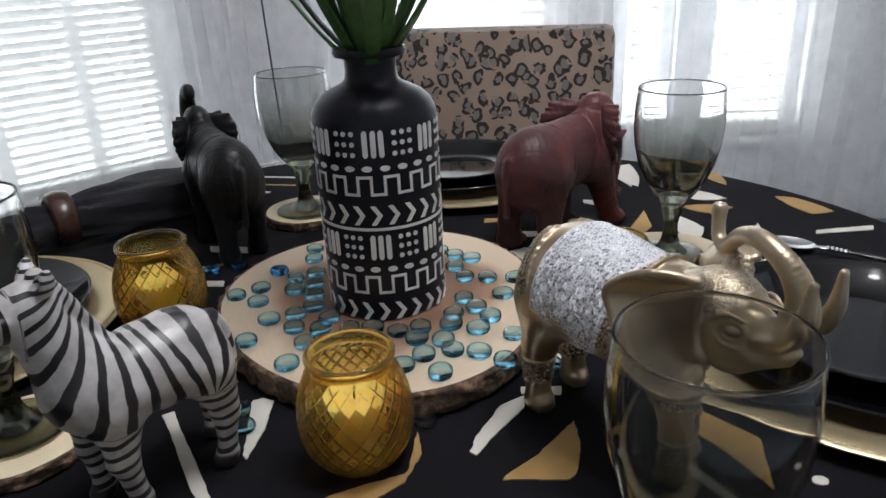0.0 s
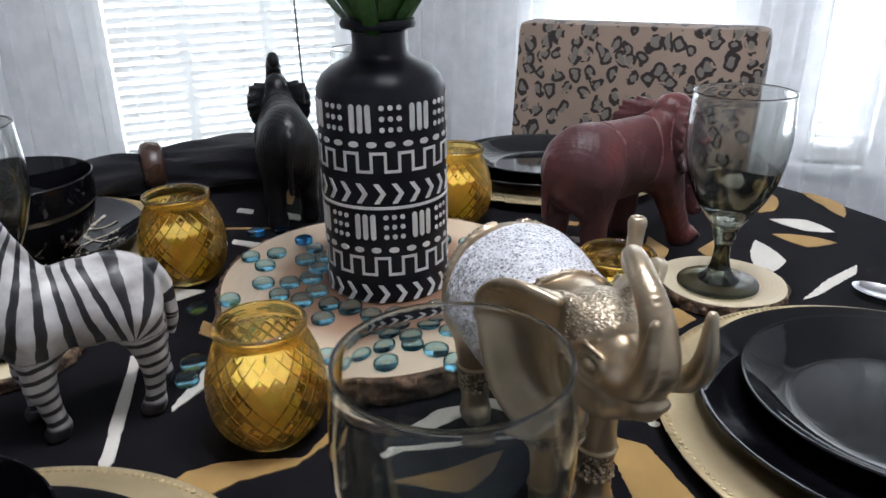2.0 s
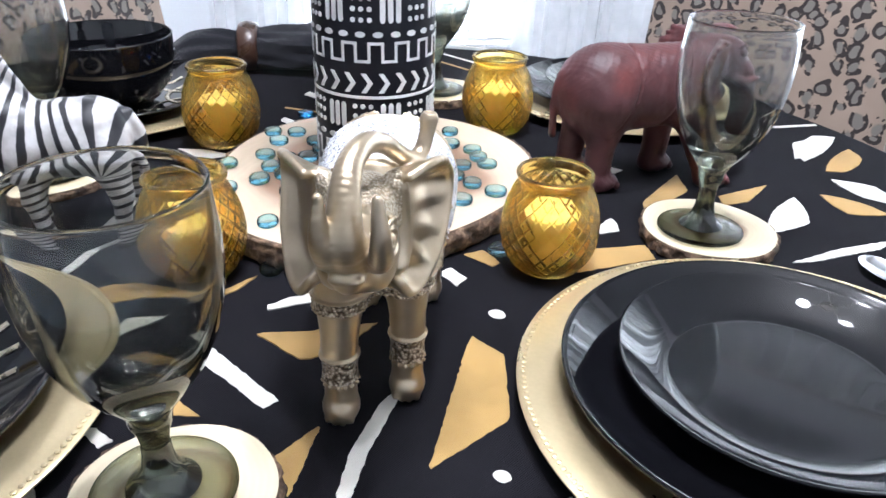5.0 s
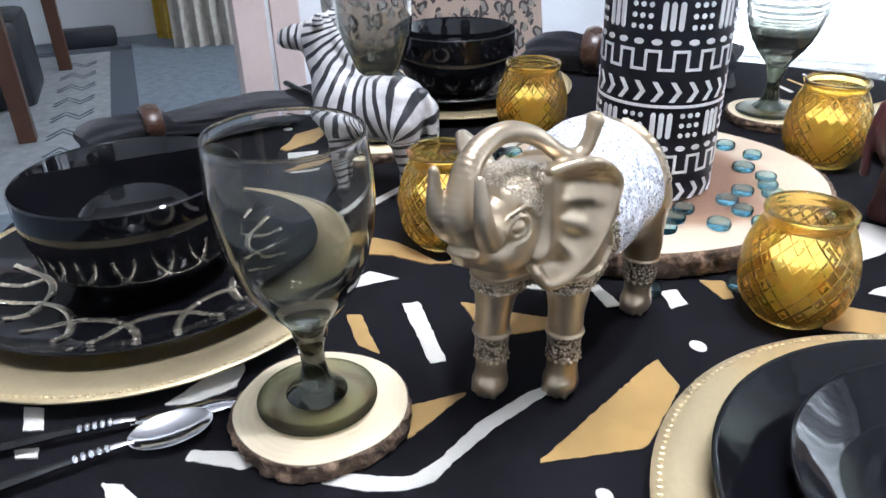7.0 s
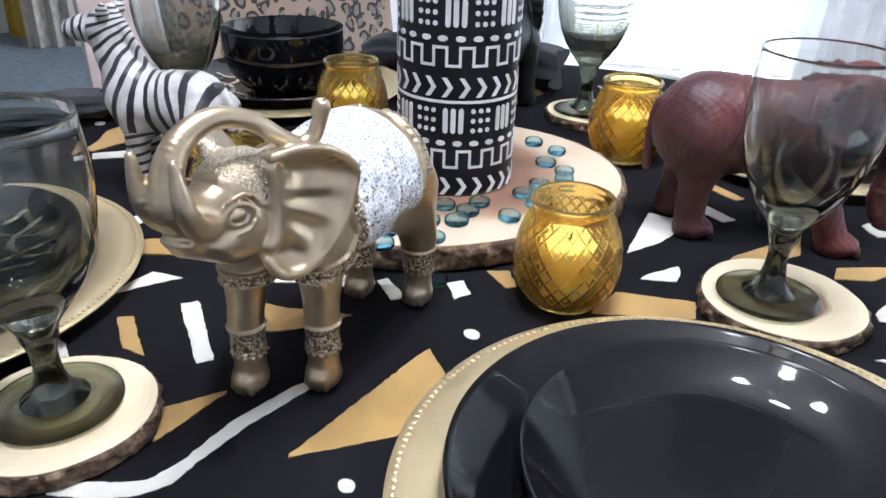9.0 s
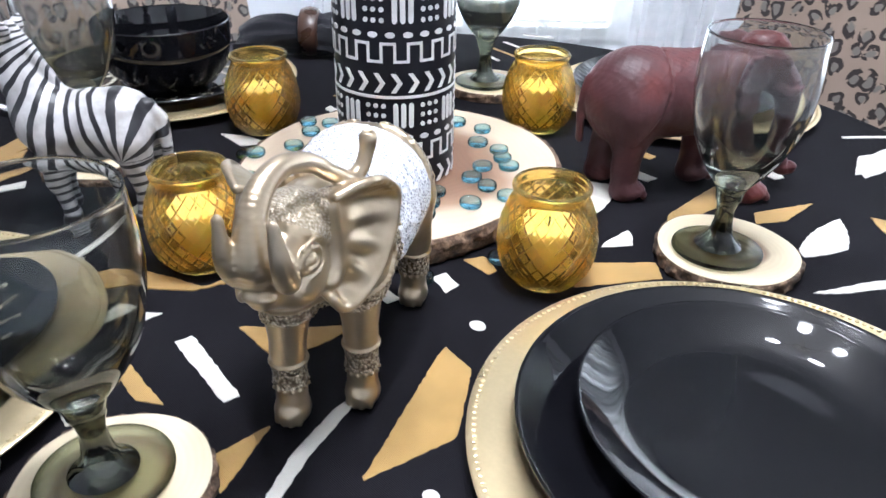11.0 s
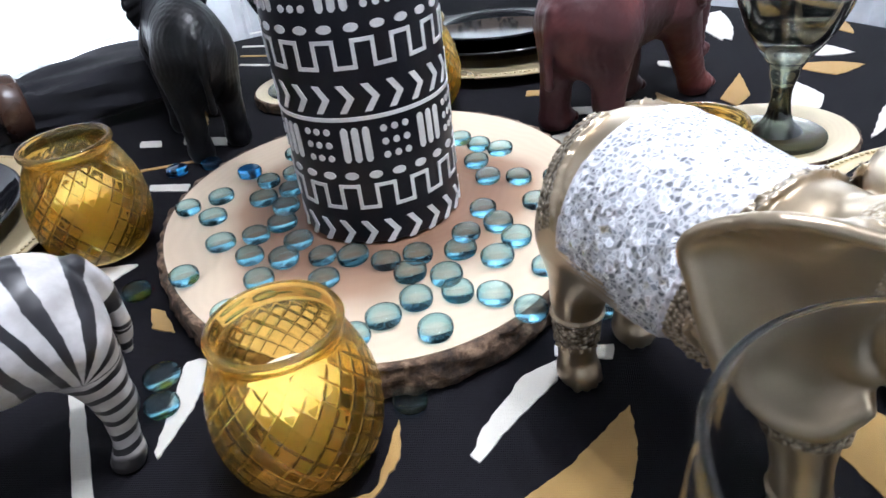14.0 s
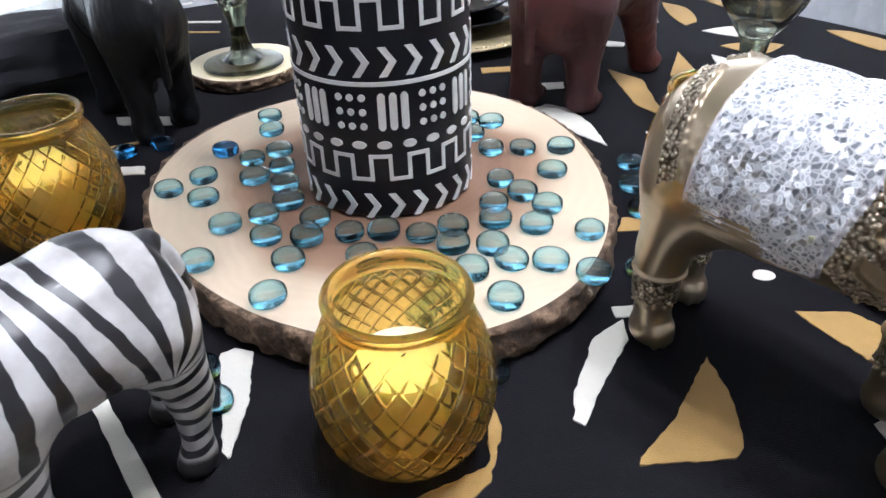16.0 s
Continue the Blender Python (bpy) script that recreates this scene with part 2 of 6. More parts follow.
def champagne():
    m, nt, b = node_mat("champagne_gold_resin")
    v = coords(nt)
    big, grain = noise_tex(nt, v, 30, 4), noise_tex(nt, v, 600, 2)
    link(nt, ramp(nt, big.outputs[0], [(0.3, (0.42, 0.335, 0.225)), (0.7, (0.53, 0.435, 0.315))]), b.inputs["Base Color"])
    b.inputs["Metallic"].default_value = 0.9
    b.inputs["Roughness"].default_value = 0.31
    bump(nt, b, grain.outputs[0], 0.15, 0.0003)
    return m


def ornate(name, scale, dark, depth):
    m, nt, b = node_mat(name)
    v = coords(nt)
    vor = nt.nodes.new("ShaderNodeTexVoronoi")
    vor.feature = "SMOOTH_F1"
    vor.inputs["Scale"].default_value = scale
    link(nt, v, vor.inputs["Vector"])
    # low parts coloured darker, recess shade put into the base colour
    link(nt, ramp(nt, vor.outputs["Distance"], [(0.13, (0.7, 0.61, 0.48)), (0.6, dark)]), b.inputs["Base Color"])
    b.inputs["Metallic"].default_value, b.inputs["Roughness"].default_value = 0.8, 0.32
    n = bump(nt, b, vor.outputs["Distance"], 1.0, depth)
    n.invert = True
    return m


def mosaic():
    m, nt, b = node_mat("mirror_mosaic")
    v = coords(nt)
    warp = noise_tex(nt, v, 160, 2)
    vec = nt.nodes.new("ShaderNodeVectorMath")
    vec.operation = "MULTIPLY_ADD"
    vec.inputs[1].default_value = (0.004,) * 3
    link(nt, warp.outputs["Color"], vec.inputs[0])
    link(nt, v, vec.inputs[2])
    edge, cell = nt.nodes.new("ShaderNodeTexVoronoi"), nt.nodes.new("ShaderNodeTexVoronoi")
    edge.feature = "DISTANCE_TO_EDGE"
    for n in (edge, cell):
        n.inputs["Scale"].default_value = 430
        link(nt, vec.outputs[0], n.inputs["Vector"])
    piece = ramp(nt, edge.outputs["Distance"], [(0.06, (0, 0, 0)), (0.2, (1, 1, 1))])
    tone = ramp(nt, cell.outputs["Color"], [(0.2, (0.38, 0.4, 0.45)), (0.5, (0.54, 0.56, 0.61)), (0.9, (0.85, 0.87, 0.92))])
    link(nt, mix_color(nt, piece, (0.6, 0.6, 0.63), tone), b.inputs["Base Color"])
    link(nt, maths(nt, "MULTIPLY", piece, 0.5), b.inputs["Metallic"])
    link(nt, ramp(nt, piece, [(0, (0.7,) * 3), (1, (0.16,) * 3)]), b.inputs["Roughness"])
    geo = nt.nodes.new("ShaderNodeNewGeometry")
    tilt = nt.nodes.new("ShaderNodeVectorMath")
    tilt.operation = "MULTIPLY_ADD"
    tilt.inputs[1].default_value, tilt.inputs[2].default_value = (0.8,) * 3, (-0.4,) * 3
    link(nt, cell.outputs["Color"], tilt.inputs[0])
    add, unit = nt.nodes.new("ShaderNodeVectorMath"), nt.nodes.new("ShaderNodeVectorMath")
    add.operation, unit.operation = "ADD", "NORMALIZE"
    link(nt, geo.outputs["Normal"], add.inputs[0])
    link(nt, tilt.outputs[0], add.inputs[1])
    link(nt, add.outputs[0], unit.inputs[0])
    link(nt, unit.outputs[0], b.inputs["Normal"])
    return m


def zebra_coat():
    m, nt, b = node_mat("zebra_paint")
    a = nt.nodes.new("ShaderNodeAttribute")
    a.attribute_name = "stripe"
    v = coords(nt)
    wob = noise_tex(nt, v, 45, 3)
    ph = maths(nt, "ADD", a.outputs["Fac"], maths(nt, "MULTIPLY", maths(nt, "SUBTRACT", wob.outputs[0], 0.5), 2.4))
    s = maths(nt, "SINE", ph)
    width = noise_tex(nt, v, 25, 2)
    s = maths(nt, "ADD", s, maths(nt, "MULTIPLY", maths(nt, "SUBTRACT", width.outputs[0], 0.5), 0.9))
    dirt = noise_tex(nt, v, 70, 5)
    white = ramp(nt, dirt.outputs[0], [(0.3, (0.34, 0.32, 0.31)), (0.65, (0.53, 0.52, 0.52))])
    col = ramp(nt, maths(nt, "MULTIPLY_ADD", s, 0.25, 0.5), [(0.565, (0, 0, 0)), (0.59, (1, 1, 1))])
    hoof = nt.nodes.new("ShaderNodeAttribute")
    hoof.attribute_name = "dark"
    dark = mix_color(nt, col, white, (0.014, 0.013, 0.016))
    link(nt, mix_color(nt, hoof.outputs["Fac"], dark, (0.02, 0.018, 0.018)), b.inputs["Base Color"])
    b.inputs["Roughness"].default_value = 0.38
    b.inputs["Coat Weight"].default_value = 0.2
    facets = noise_tex(nt, v, 110, 2)
    bump(nt, b, facets.outputs[0], 0.3, 0.0012)
    return m


def leopard():
    m, nt, b = node_mat("leopard_upholstery")
    v = coords(nt)
    warp = noise_tex(nt, v, 34, 1)
    vec = nt.nodes.new("ShaderNodeVectorMath")
    vec.operation = "MULTIPLY_ADD"
    vec.inputs[1].default_value = (0.022,) * 3
    link(nt, warp.outputs["Color"], vec.inputs[0])
    link(nt, v, vec.inputs[2])
    vor = nt.nodes.new("ShaderNodeTexVoronoi")
    vor.voronoi_dimensions = "2D"
    vor.inputs["Scale"].default_value, vor.inputs["Randomness"].default_value = 34, 0.75
    sep, com = nt.nodes.new("ShaderNodeSeparateXYZ"), nt.nodes.new("ShaderNodeCombineXYZ")
    link(nt, vec.outputs[0], sep.inputs[0])
    link(nt, sep.outputs[0], com.inputs[0])
    link(nt, maths(nt, "ADD", sep.outputs[1], sep.outputs[2]), com.inputs[1])
    link(nt, com.outputs[0], vor.inputs["Vector"])
    d = vor.outputs["Distance"]
    ring = ramp(nt, d, [(0.0, (0, 0, 0)), (0.21, (0, 0, 0)), (0.235, (1, 1, 1)), (0.42, (1, 1, 1)), (0.44, (0, 0, 0))])
    gaps = ramp(nt, noise_tex(nt, v, 50, 2).outputs[0], [(0.43, (0, 0, 0)), (0.45, (1, 1, 1))])
    inner = ramp(nt, d, [(0.2, (1, 1, 1)), (0.3, (0, 0, 0))])
    base = ramp(nt, noise_tex(nt, v, 9, 4).outputs[0], [(0.3, (0.225, 0.167, 0.127)), (0.7, (0.295, 0.221, 0.169))])
    c = mix_color(nt, inner, base, (0.15, 0.132, 0.115))
    link(nt, mix_color(nt, maths(nt, "MULTIPLY", ring, gaps), c, (0.016, 0.0095, 0.008)), b.inputs["Base Color"])
    b.inputs["Roughness"].default_value, b.inputs["Sheen Weight"].default_value = 0.85, 0.3
    bump(nt, b, noise_tex(nt, v, 700, 2).outputs[0], 0.4, 0.0006)
    return m


def slab_top(name, heart, reach, r_ring, sap, rim):
    """Sawn wood across the grain: pale sapwood, darker heart, rings and fine cracks."""
    m, nt, b = node_mat(name)
    v = coords(nt)
    warp = noise_tex(nt, v, 7, 3)
    vec = nt.nodes.new("ShaderNodeVectorMath")
    vec.operation = "MULTIPLY_ADD"
    vec.inputs[1].default_value = (0.05 * reach / 0.08,) * 3
    mid = nt.nodes.new("ShaderNodeVectorMath")
    mid.operation = "SUBTRACT"
    mid.inputs[1].default_value = (0.025 * reach / 0.08,) * 3
    link(nt, v, mid.inputs[0])
    link(nt, warp.outputs["Color"], vec.inputs[0])
    link(nt, mid.outputs[0], vec.inputs[2])
    flat = nt.nodes.new("ShaderNodeVectorMath")
    flat.operation = "MULTIPLY"
    flat.inputs[1].default_value = (1, 1, 0)
    link(nt, vec.outputs[0], flat.inputs[0])
    ln = nt.nodes.new("ShaderNodeVectorMath")
    ln.operation = "LENGTH"
    link(nt, flat.outputs[0], ln.inputs[0])
    r = ln.outputs["Value"]
    rings = maths(nt, "SINE", maths(nt, "MULTIPLY", r, r_ring))
    shade = maths(nt, "MULTIPLY_ADD", rings, 0.03, 0.0)
    rr = maths(nt, "DIVIDE", r, reach * 2)
    base = ramp(nt, rr, [(0.36, heart), (0.46, (0.36, 0.22, 0.14)), (0.54, sap), (0.9, rim)])
    stain = noise_tex(nt, v, 18, 5)
    c = mix_color(nt, maths(nt, "ADD", maths(nt, "MULTIPLY", stain.outputs[0], 0.18), shade), base, (0.36, 0.23, 0.13))
    link(nt, c, b.inputs["Base Color"])
    b.inputs["Roughness"].default_value = 0.62
    bump(nt, b, maths(nt, "ADD", rings, noise_tex(nt, v, 300, 3).outputs[0]), 0.1, 0.0002)
    return m


def bark_mat():
    m, nt, b = node_mat("tree_bark")
    v = coords(nt)
    n1, n2 = noise_tex(nt, v, 90, 6, 0.65), noise_tex(nt, v, 22, 4)
    c = ramp(nt, n1.outputs[0], [(0.36, (0.02, 0.013, 0.009)), (0.5, (0.11, 0.065, 0.04)), (0.64, (0.36, 0.24, 0.155))])
    link(nt, mix_color(nt, maths(nt, "MULTIPLY", n2.outputs[0], 0.4), c, (0.12, 0.08, 0.052)), b.inputs["Base Color"])
    b.inputs["Roughness"].default_value = 0.9
    bump(nt, b, n1.outputs[0], 1.0, 0.003)
    return m


def sheer():
    m, nt, b = node_mat("sheer_voile")
    nodes = nt.nodes
    tr, tl, mx, mx2, df = (nodes.new(k) for k in ("ShaderNodeBsdfTransparent", "ShaderNodeBsdfTranslucent", "ShaderNodeMixShader", "ShaderNodeMixShader", "ShaderNodeBsdfDiffuse"))
    n = noise_tex(nt, coords(nt), 14, 3)
    tl.inputs[0].default_value = df.inputs[0].default_value = (0.95, 0.95, 0.95, 1)
    mx.inputs[0].default_value = 0.4
    link(nt, df.outputs[0], mx.inputs[1])
    link(nt, tl.outputs[0], mx.inputs[2])
    link(nt, ramp(nt, n.outputs[0], [(0.3, (0.41,) * 3), (0.7, (0.49,) * 3)]), mx2.inputs[0])
    link(nt, tr.outputs[0], mx2.inputs[1])
    link(nt, mx.outputs[0], mx2.inputs[2])
    link(nt, mx2.outputs[0], nodes["Material Output"].inputs[0])
    return m


def outdoors():
    m, nt, b = node_mat("bright_outdoors")
    v = coords(nt)
    n = noise_tex(nt, v, 1.6, 4)
    e = nt.nodes.new("ShaderNodeEmission")
    link(nt, ramp(nt, n.outputs[0], [(0.35, (0.80, 0.92, 0.80)), (0.6, (1, 1, 1))]), e.inputs[0])
    e.inputs[1].default_value = 4.0
    link(nt, e.outputs[0], nt.nodes["Material Output"].inputs[0])
    return m


M_EBONY, M_RED, M_CHAMP, M_ORNATE, M_MOSAIC = black_wood(), red_wood(), champagne(), ornate("ornate_gold_band", 560, (0.14, 0.105, 0.07), 0.0016), mosaic()
M_ZEBRA, M_LEOPARD, M_BARK, M_SHEER, M_OUT = zebra_coat(), leopard(), bark_mat(), sheer(), outdoors()
M_CHASED = ornate("chased_gold_cap", 780, (0.36, 0.29, 0.2), 0.0008)
M_SLAB = slab_top("large_slab_face", (0.22, 0.115, 0.07), 0.112, 900, (0.63, 0.505, 0.37), (0.7, 0.58, 0.435))
M_COASTER = slab_top("coaster_face", (0.66, 0.54, 0.35), 0.03, 1500, (0.72, 0.61, 0.41), (0.77, 0.68, 0.48))


# ---- mesh helpers ----
def mesh_ob(name, bm, material, smooth=True, angle=None):
    bmesh.ops.recalc_face_normals(bm, faces=bm.faces)
    me = bpy.data.meshes.new(name)
    bm.to_mesh(me)
    bm.free()
    for m in material if isinstance(material, (list, tuple)) else (material,):
        me.materials.append(m)
    me.polygons.foreach_set("use_smooth", [smooth] * len(me.polygons))
    if smooth and angle:
        me.set_sharp_from_angle(angle=radians(angle))
    return new(name, me)


def thing(name, m=None, label="", category="", group="", kind=""):
    ob = new(name)
    ob.empty_display_size = 0.02
    ob.matrix_world = m or Matrix()
    return tagged(ob, label, category, group, kind)


def part(name, bm, material, parent, label="", smooth=True, angle=40):
    ob = mesh_ob(name, bm, material, smooth, angle)
    ob.parent = parent
    return tagged(ob, label)


def box(bm, lo, hi, m=None, bevel=0.0):
    c = [(a + b) / 2 for a, b in zip(lo, hi)]
    s = [abs(b - a) for a, b in zip(lo, hi)]
    r = bmesh.ops.create_cube(bm, size=1, matrix=(m or Matrix()) @ Matrix.Translation(c) @ Matrix.Diagonal((*s, 1)))
    if bevel:
        es = {e for v in r["verts"] for e in v.link_edges}
        bmesh.ops.bevel(bm, geom=list(es), offset=bevel, segments=2, affect="EDGES", profile=0.6)


def lathe(profile, segs=48, wobble=None, close=False):
    """Turns a list of (radius, height) about z. wobble(angle, r, z) gives the radius at each place."""
    bm = bmesh.new()
    rings = []
    for r, z in profile:
        if r < 1e-6:
            rings.append([bm.verts.new((0, 0, z))])
            continue
        ring = []
        for i in range(segs):
            a = 2 * math.pi * i / segs
            q = wobble(a, r, z) if wobble else r
            ring.append(bm.verts.new((q * math.cos(a), q * math.sin(a), z)))
        rings.append(ring)
    pairs = list(zip(rings, rings[1:])) + ([(rings[-1], rings[0])] if close else [])
    for a, b in pairs:
        for i in range(segs):
            j = (i + 1) % segs
            if len(a) == 1 and len(b) == 1:
                break
            if len(a) == 1:
                bm.faces.new((a[0], b[i], b[j]))
            elif len(b) == 1:
                bm.faces.new((a[i], a[j], b[0]))
            else:
                bm.faces.new((a[i], a[j], b[j], b[i]))
    return bm


def spline(pts, n):
    """Points along a smooth line through pts (tuples of any length)."""
    p = np.array(pts, float)
    p = np.vstack([2 * p[0] - p[1], p, 2 * p[-1] - p[-2]])
    out = []
    for i in range(1, len(p) - 2):
        for t in np.linspace(0, 1, n, endpoint=False):
            a, b, c, d = p[i - 1], p[i], p[i + 1], p[i + 2]
            out.append(0.5 * (2 * b + (c - a) * t + (2 * a - 5 * b + 4 * c - d) * t * t + (3 * b - a - 3 * c + d) * t ** 3))
    out.append(p[-2])
    return np.array(out)


def tube(bm, pts, radius, segs=8, flat=1.0):
    """A tube along pts; radius is a number or one per point."""
    pts = [Vector(p) for p in pts]
    rad = [radius] * len(pts) if isinstance(radius, (int, float)) else list(radius)
    rings, side = [], None
    for i, p in enumerate(pts):
        d = (pts[min(i + 1, len(pts) - 1)] - pts[max(i - 1, 0)]).normalized()
        ref = side if side else (Vector((0, 0, 1)) if abs(d.z) < 0.9 else Vector((1, 0, 0)))
        u = (ref - d * ref.dot(d)).normalized()
        side = u
        w = d.cross(u)
        rings.append([bm.verts.new(p + (u * math.cos(a) * flat + w * math.sin(a)) * rad[i]) for a in (2 * math.pi * k / segs for k in range(segs))])
    for a, b in zip(rings, rings[1:]):
        for i in range(segs):
            bm.faces.new((a[i], a[(i + 1) % segs], b[(i + 1) % segs], b[i]))
    bm.faces.new(rings[0])
    bm.faces.new(rings[-1])


# ---- the room: walls, openings, floor, ceiling ----
def wall_matrix(a, b):
    """x along the wall from a to b, y out of the room (to the left of the way), z up."""
    d = Vector((b[0] - a[0], b[1] - a[1], 0)).normalized()
    return Matrix(((d.x, -d.y, 0, a[0]), (d.y, d.x, 0, a[1]), (0, 0, 1, 0), (0, 0, 0, 1))), math.hypot(b[0] - a[0], b[1] - a[1])


ROOF, THICK = 2.45, 0.14


def wall(name, a, b, openings, label):
    """A wall from a to b with its thickness outwards; openings are (from, to, sill, head) along it."""
    m, length = wall_matrix(a, b)
    bm = bmesh.new()
    x = 0.0
    for s, e, sill, head in sorted(openings):
        box(bm, (x, 0, 0), (s, THICK, ROOF), m)
        if sill > 0:
            box(bm, (s, 0, 0), (e, THICK, sill), m)
        box(bm, (s, 0, head), (e, THICK, ROOF), m)
        x = e
    box(bm, (x, 0, 0), (length, THICK, ROOF), m)
    return tagged(mesh_ob(name, bm, M_WALL, False), label, "wall", kind="structure")


SILL, HEAD = 0.35, 2.05
NA, NB = (2.1, 2.78), (-0.79, 2.78)
BA, BB = NB, (-1.8, 1.77)
# walls run so that the room lies on the right of the way
wall("wall_north", NB, NA, [(0.42, 1.15, SILL, HEAD), (1.37, 1.59, SILL, HEAD), (1.7, 2.07, SILL, HEAD)], "white painted wall with three windows")
wall("wall_bay", BB, BA, [(0.283, 1.146, SILL, HEAD)], "white painted angled bay wall with a window")
wall("wall_west", (-1.8, -2.2), BB, [(1.3, 2.69, 0, 2.1)], "white painted wall with a wide opening")
wall("wall_east", NA, (2.1, -2.2), [], "plain white painted wall")
wall("wall_south", (2.1, -2.2), (-1.8, -2.2), [], "plain white painted wall")
wall("wall_far", (-5.2, -2.6), (-5.2, 1.9), [], "plain white wall of the next room")
# this opening is out of view, cut for the added side lamp
wall("wall_side", (-5.2, 1.9), (-1.94, 1.9), [(1.2, 2.4, 0.6, 2.05)], "plain white wall of the next room")
wall("wall_side", (-1.94, -2.6), (-5.2, -2.6), [], "plain white wall of the next room")

bm = bmesh.new()
box(bm, (-5.4, -2.8, -0.1), (2.4, 3.1, 0))
tagged(mesh_ob("floor", bm, M_CARPET, False), "blue-grey cut pile carpet floor", "floor", kind="structure")
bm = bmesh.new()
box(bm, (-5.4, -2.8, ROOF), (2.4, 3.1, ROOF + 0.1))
tagged(mesh_ob("ceiling", bm, M_CEIL, False), "plain grey painted ceiling", "ceiling", kind="structure")

bm = bmesh.new()
for y0, y1 in ((0.47, 0.56), (0.575, 0.66)):
    box(bm, (-1.8, y0, 0), (-1.775, y1, 2.12), bevel=0.004)
box(bm, (-1.94, 0.474, 0), (-1.8, 0.486, 2.1))
box(bm, (-1.8, -0.98, 2.1), (-1.775, 0.66, 2.2), bevel=0.004)
tagged(mesh_ob("trim", bm, M_TRIM, False), "pinkish painted door casing beside the opening", "door casing", kind="structure")
bm = bmesh.new()
for a, b in ((NB, NA), (BB, BA), ((-1.8, 0.67), BB)):
    m, length = wall_matrix(a, b)
    box(bm, (0, -0.015, 0), (length, 0, 0.09), m)
tagged(mesh_ob("baseboard", bm, M_FRAME, False), "white painted baseboard", "baseboard", kind="structure")


def window(name, a, b, s, e, bars, slats=36):
    """A window in the wall a-b from s to e: frame, mullions, panes and sill; and its blind."""
    m, _ = wall_matrix(a, b)
    root = tagged(new(name), "white framed window with daylight behind", "window", kind="structure")
    root.matrix_world = m @ Matrix.Translation((s, 0, 0))
    w = e - s
    bm = bmesh.new()
    for lo, hi in (((0, 0.05, SILL), (0.045, 0.11, HEAD)), ((w - 0.045, 0.05, SILL), (w, 0.11, HEAD)), ((0.045, 0.05, SILL), (w - 0.045, 0.11, SILL + 0.05)),
                   ((0.045, 0.05, HEAD - 0.05), (w - 0.045, 0.11, HEAD)), ((0.045, 0.055, 1.22), (w - 0.045, 0.105, 1.27))):
        box(bm, lo, hi, bevel=0.004)
    part("window_frame", bm, M_FRAME, root, smooth=False)
    for x in bars:
        bm = bmesh.new()
        box(bm, (x * w - 0.02, 0.058, SILL + 0.05), (x * w + 0.02, 0.1, HEAD - 0.05), bevel=0.003)
        part("mullion", bm, M_FRAME, root, smooth=False)
    bm = bmesh.new()
    box(bm, (-0.04, -0.05, SILL - 0.03), (w + 0.04, 0.06, SILL), bevel=0.006)
    part("window_sill", bm, M_FRAME, root, smooth=False)
    bm = bmesh.new()
    box(bm, (0.045, 0.078, SILL + 0.05), (w - 0.045, 0.082, HEAD - 0.05))
    pane = part("pane", bm, M_PANE, root, smooth=False)
    pane.visible_shadow = False
    blind = thing("window_blind", root.matrix_world.copy(), "white slatted blind hanging open in the window", "blind", "window blinds")
    bm = bmesh.new()
    box(bm, (0.05, 0.0, HEAD - 0.06), (w - 0.05, 0.045, HEAD - 0.005), bevel=0.003)
    part("headrail", bm, M_SLAT, blind, smooth=False)
    bm = bmesh.new()
    box(bm, (0.05, 0.005, SILL + 0.012), (w - 0.05, 0.04, SILL + 0.028), bevel=0.003)
    part("bottom_rail", bm, M_SLAT, blind, smooth=False)
    bm = bmesh.new()
    pts = [(-0.024, -0.002), (-0.012, 0.0012), (0, 0.002), (0.012, 0.0012), (0.024, -0.002)]
    rows = [[bm.verts.new((x, y, z + o)) for y, z in pts] for x in (0.052, w - 0.052) for o in (0.0, 0.0022)]
    for i in range(4):
        bm.faces.new((rows[0][i], rows[0][i + 1], rows[2][i + 1], rows[2][i]))
        bm.faces.new((rows[1][i], rows[1][i + 1], rows[3][i + 1], rows[3][i]))
    for i in (0, 4):
        bm.faces.new((rows[0][i], rows[1][i], rows[3][i], rows[2][i]))
    first = part("slat", bm, M_SLAT, blind, smooth=False)
    pitch = (HEAD - 0.08 - SILL - 0.045) / slats
    for i in range(slats + 1):
        ob = first if i == 0 else new("slat", first.data)
        ob.parent = blind
        ob.matrix_basis = Matrix.Translation((0, 0.022, SILL + 0.045 + pitch * i)) @ Matrix.Rotation(radians(-28 + 2 * math.sin(i * 1.7)), 4, "X")
    for x in (0.2, 0.8):
        bm = bmesh.new()
        tube(bm, [(x * w, -0.004, SILL + 0.02), (x * w, -0.004, HEAD - 0.05)], 0.0016, 6)
        part("ladder_cord", bm, M_SLAT, blind)
    return root


M_PANE = glass_mat("window_glass", (0.97, 0.99, 0.98), 0.0, 1.02)
window("window_1", NB, NA, 0.42, 1.15, (0.74,))
window("window_2", NB, NA, 1.37, 1.59, ())
window("window_3", NB, NA, 1.7, 2.07, ())
window("window_4", BB, BA, 0.283, 1.146, (0.333, 0.667), 52)

for m, w in ((Matrix.Translation((0.6, 4.6, 1.3)), 7.0), (pose(-2.9, 3.9, 1.3, 0, 0, 45), 4.5)):
    bm = bmesh.new()
    box(bm, (-w / 2, 0, -1.6), (w / 2, 0.05, 2.6), m)
    tagged(mesh_ob("backdrop", bm, M_OUT, False), "overcast bright garden daylight outside the windows", "backdrop", kind="structure")


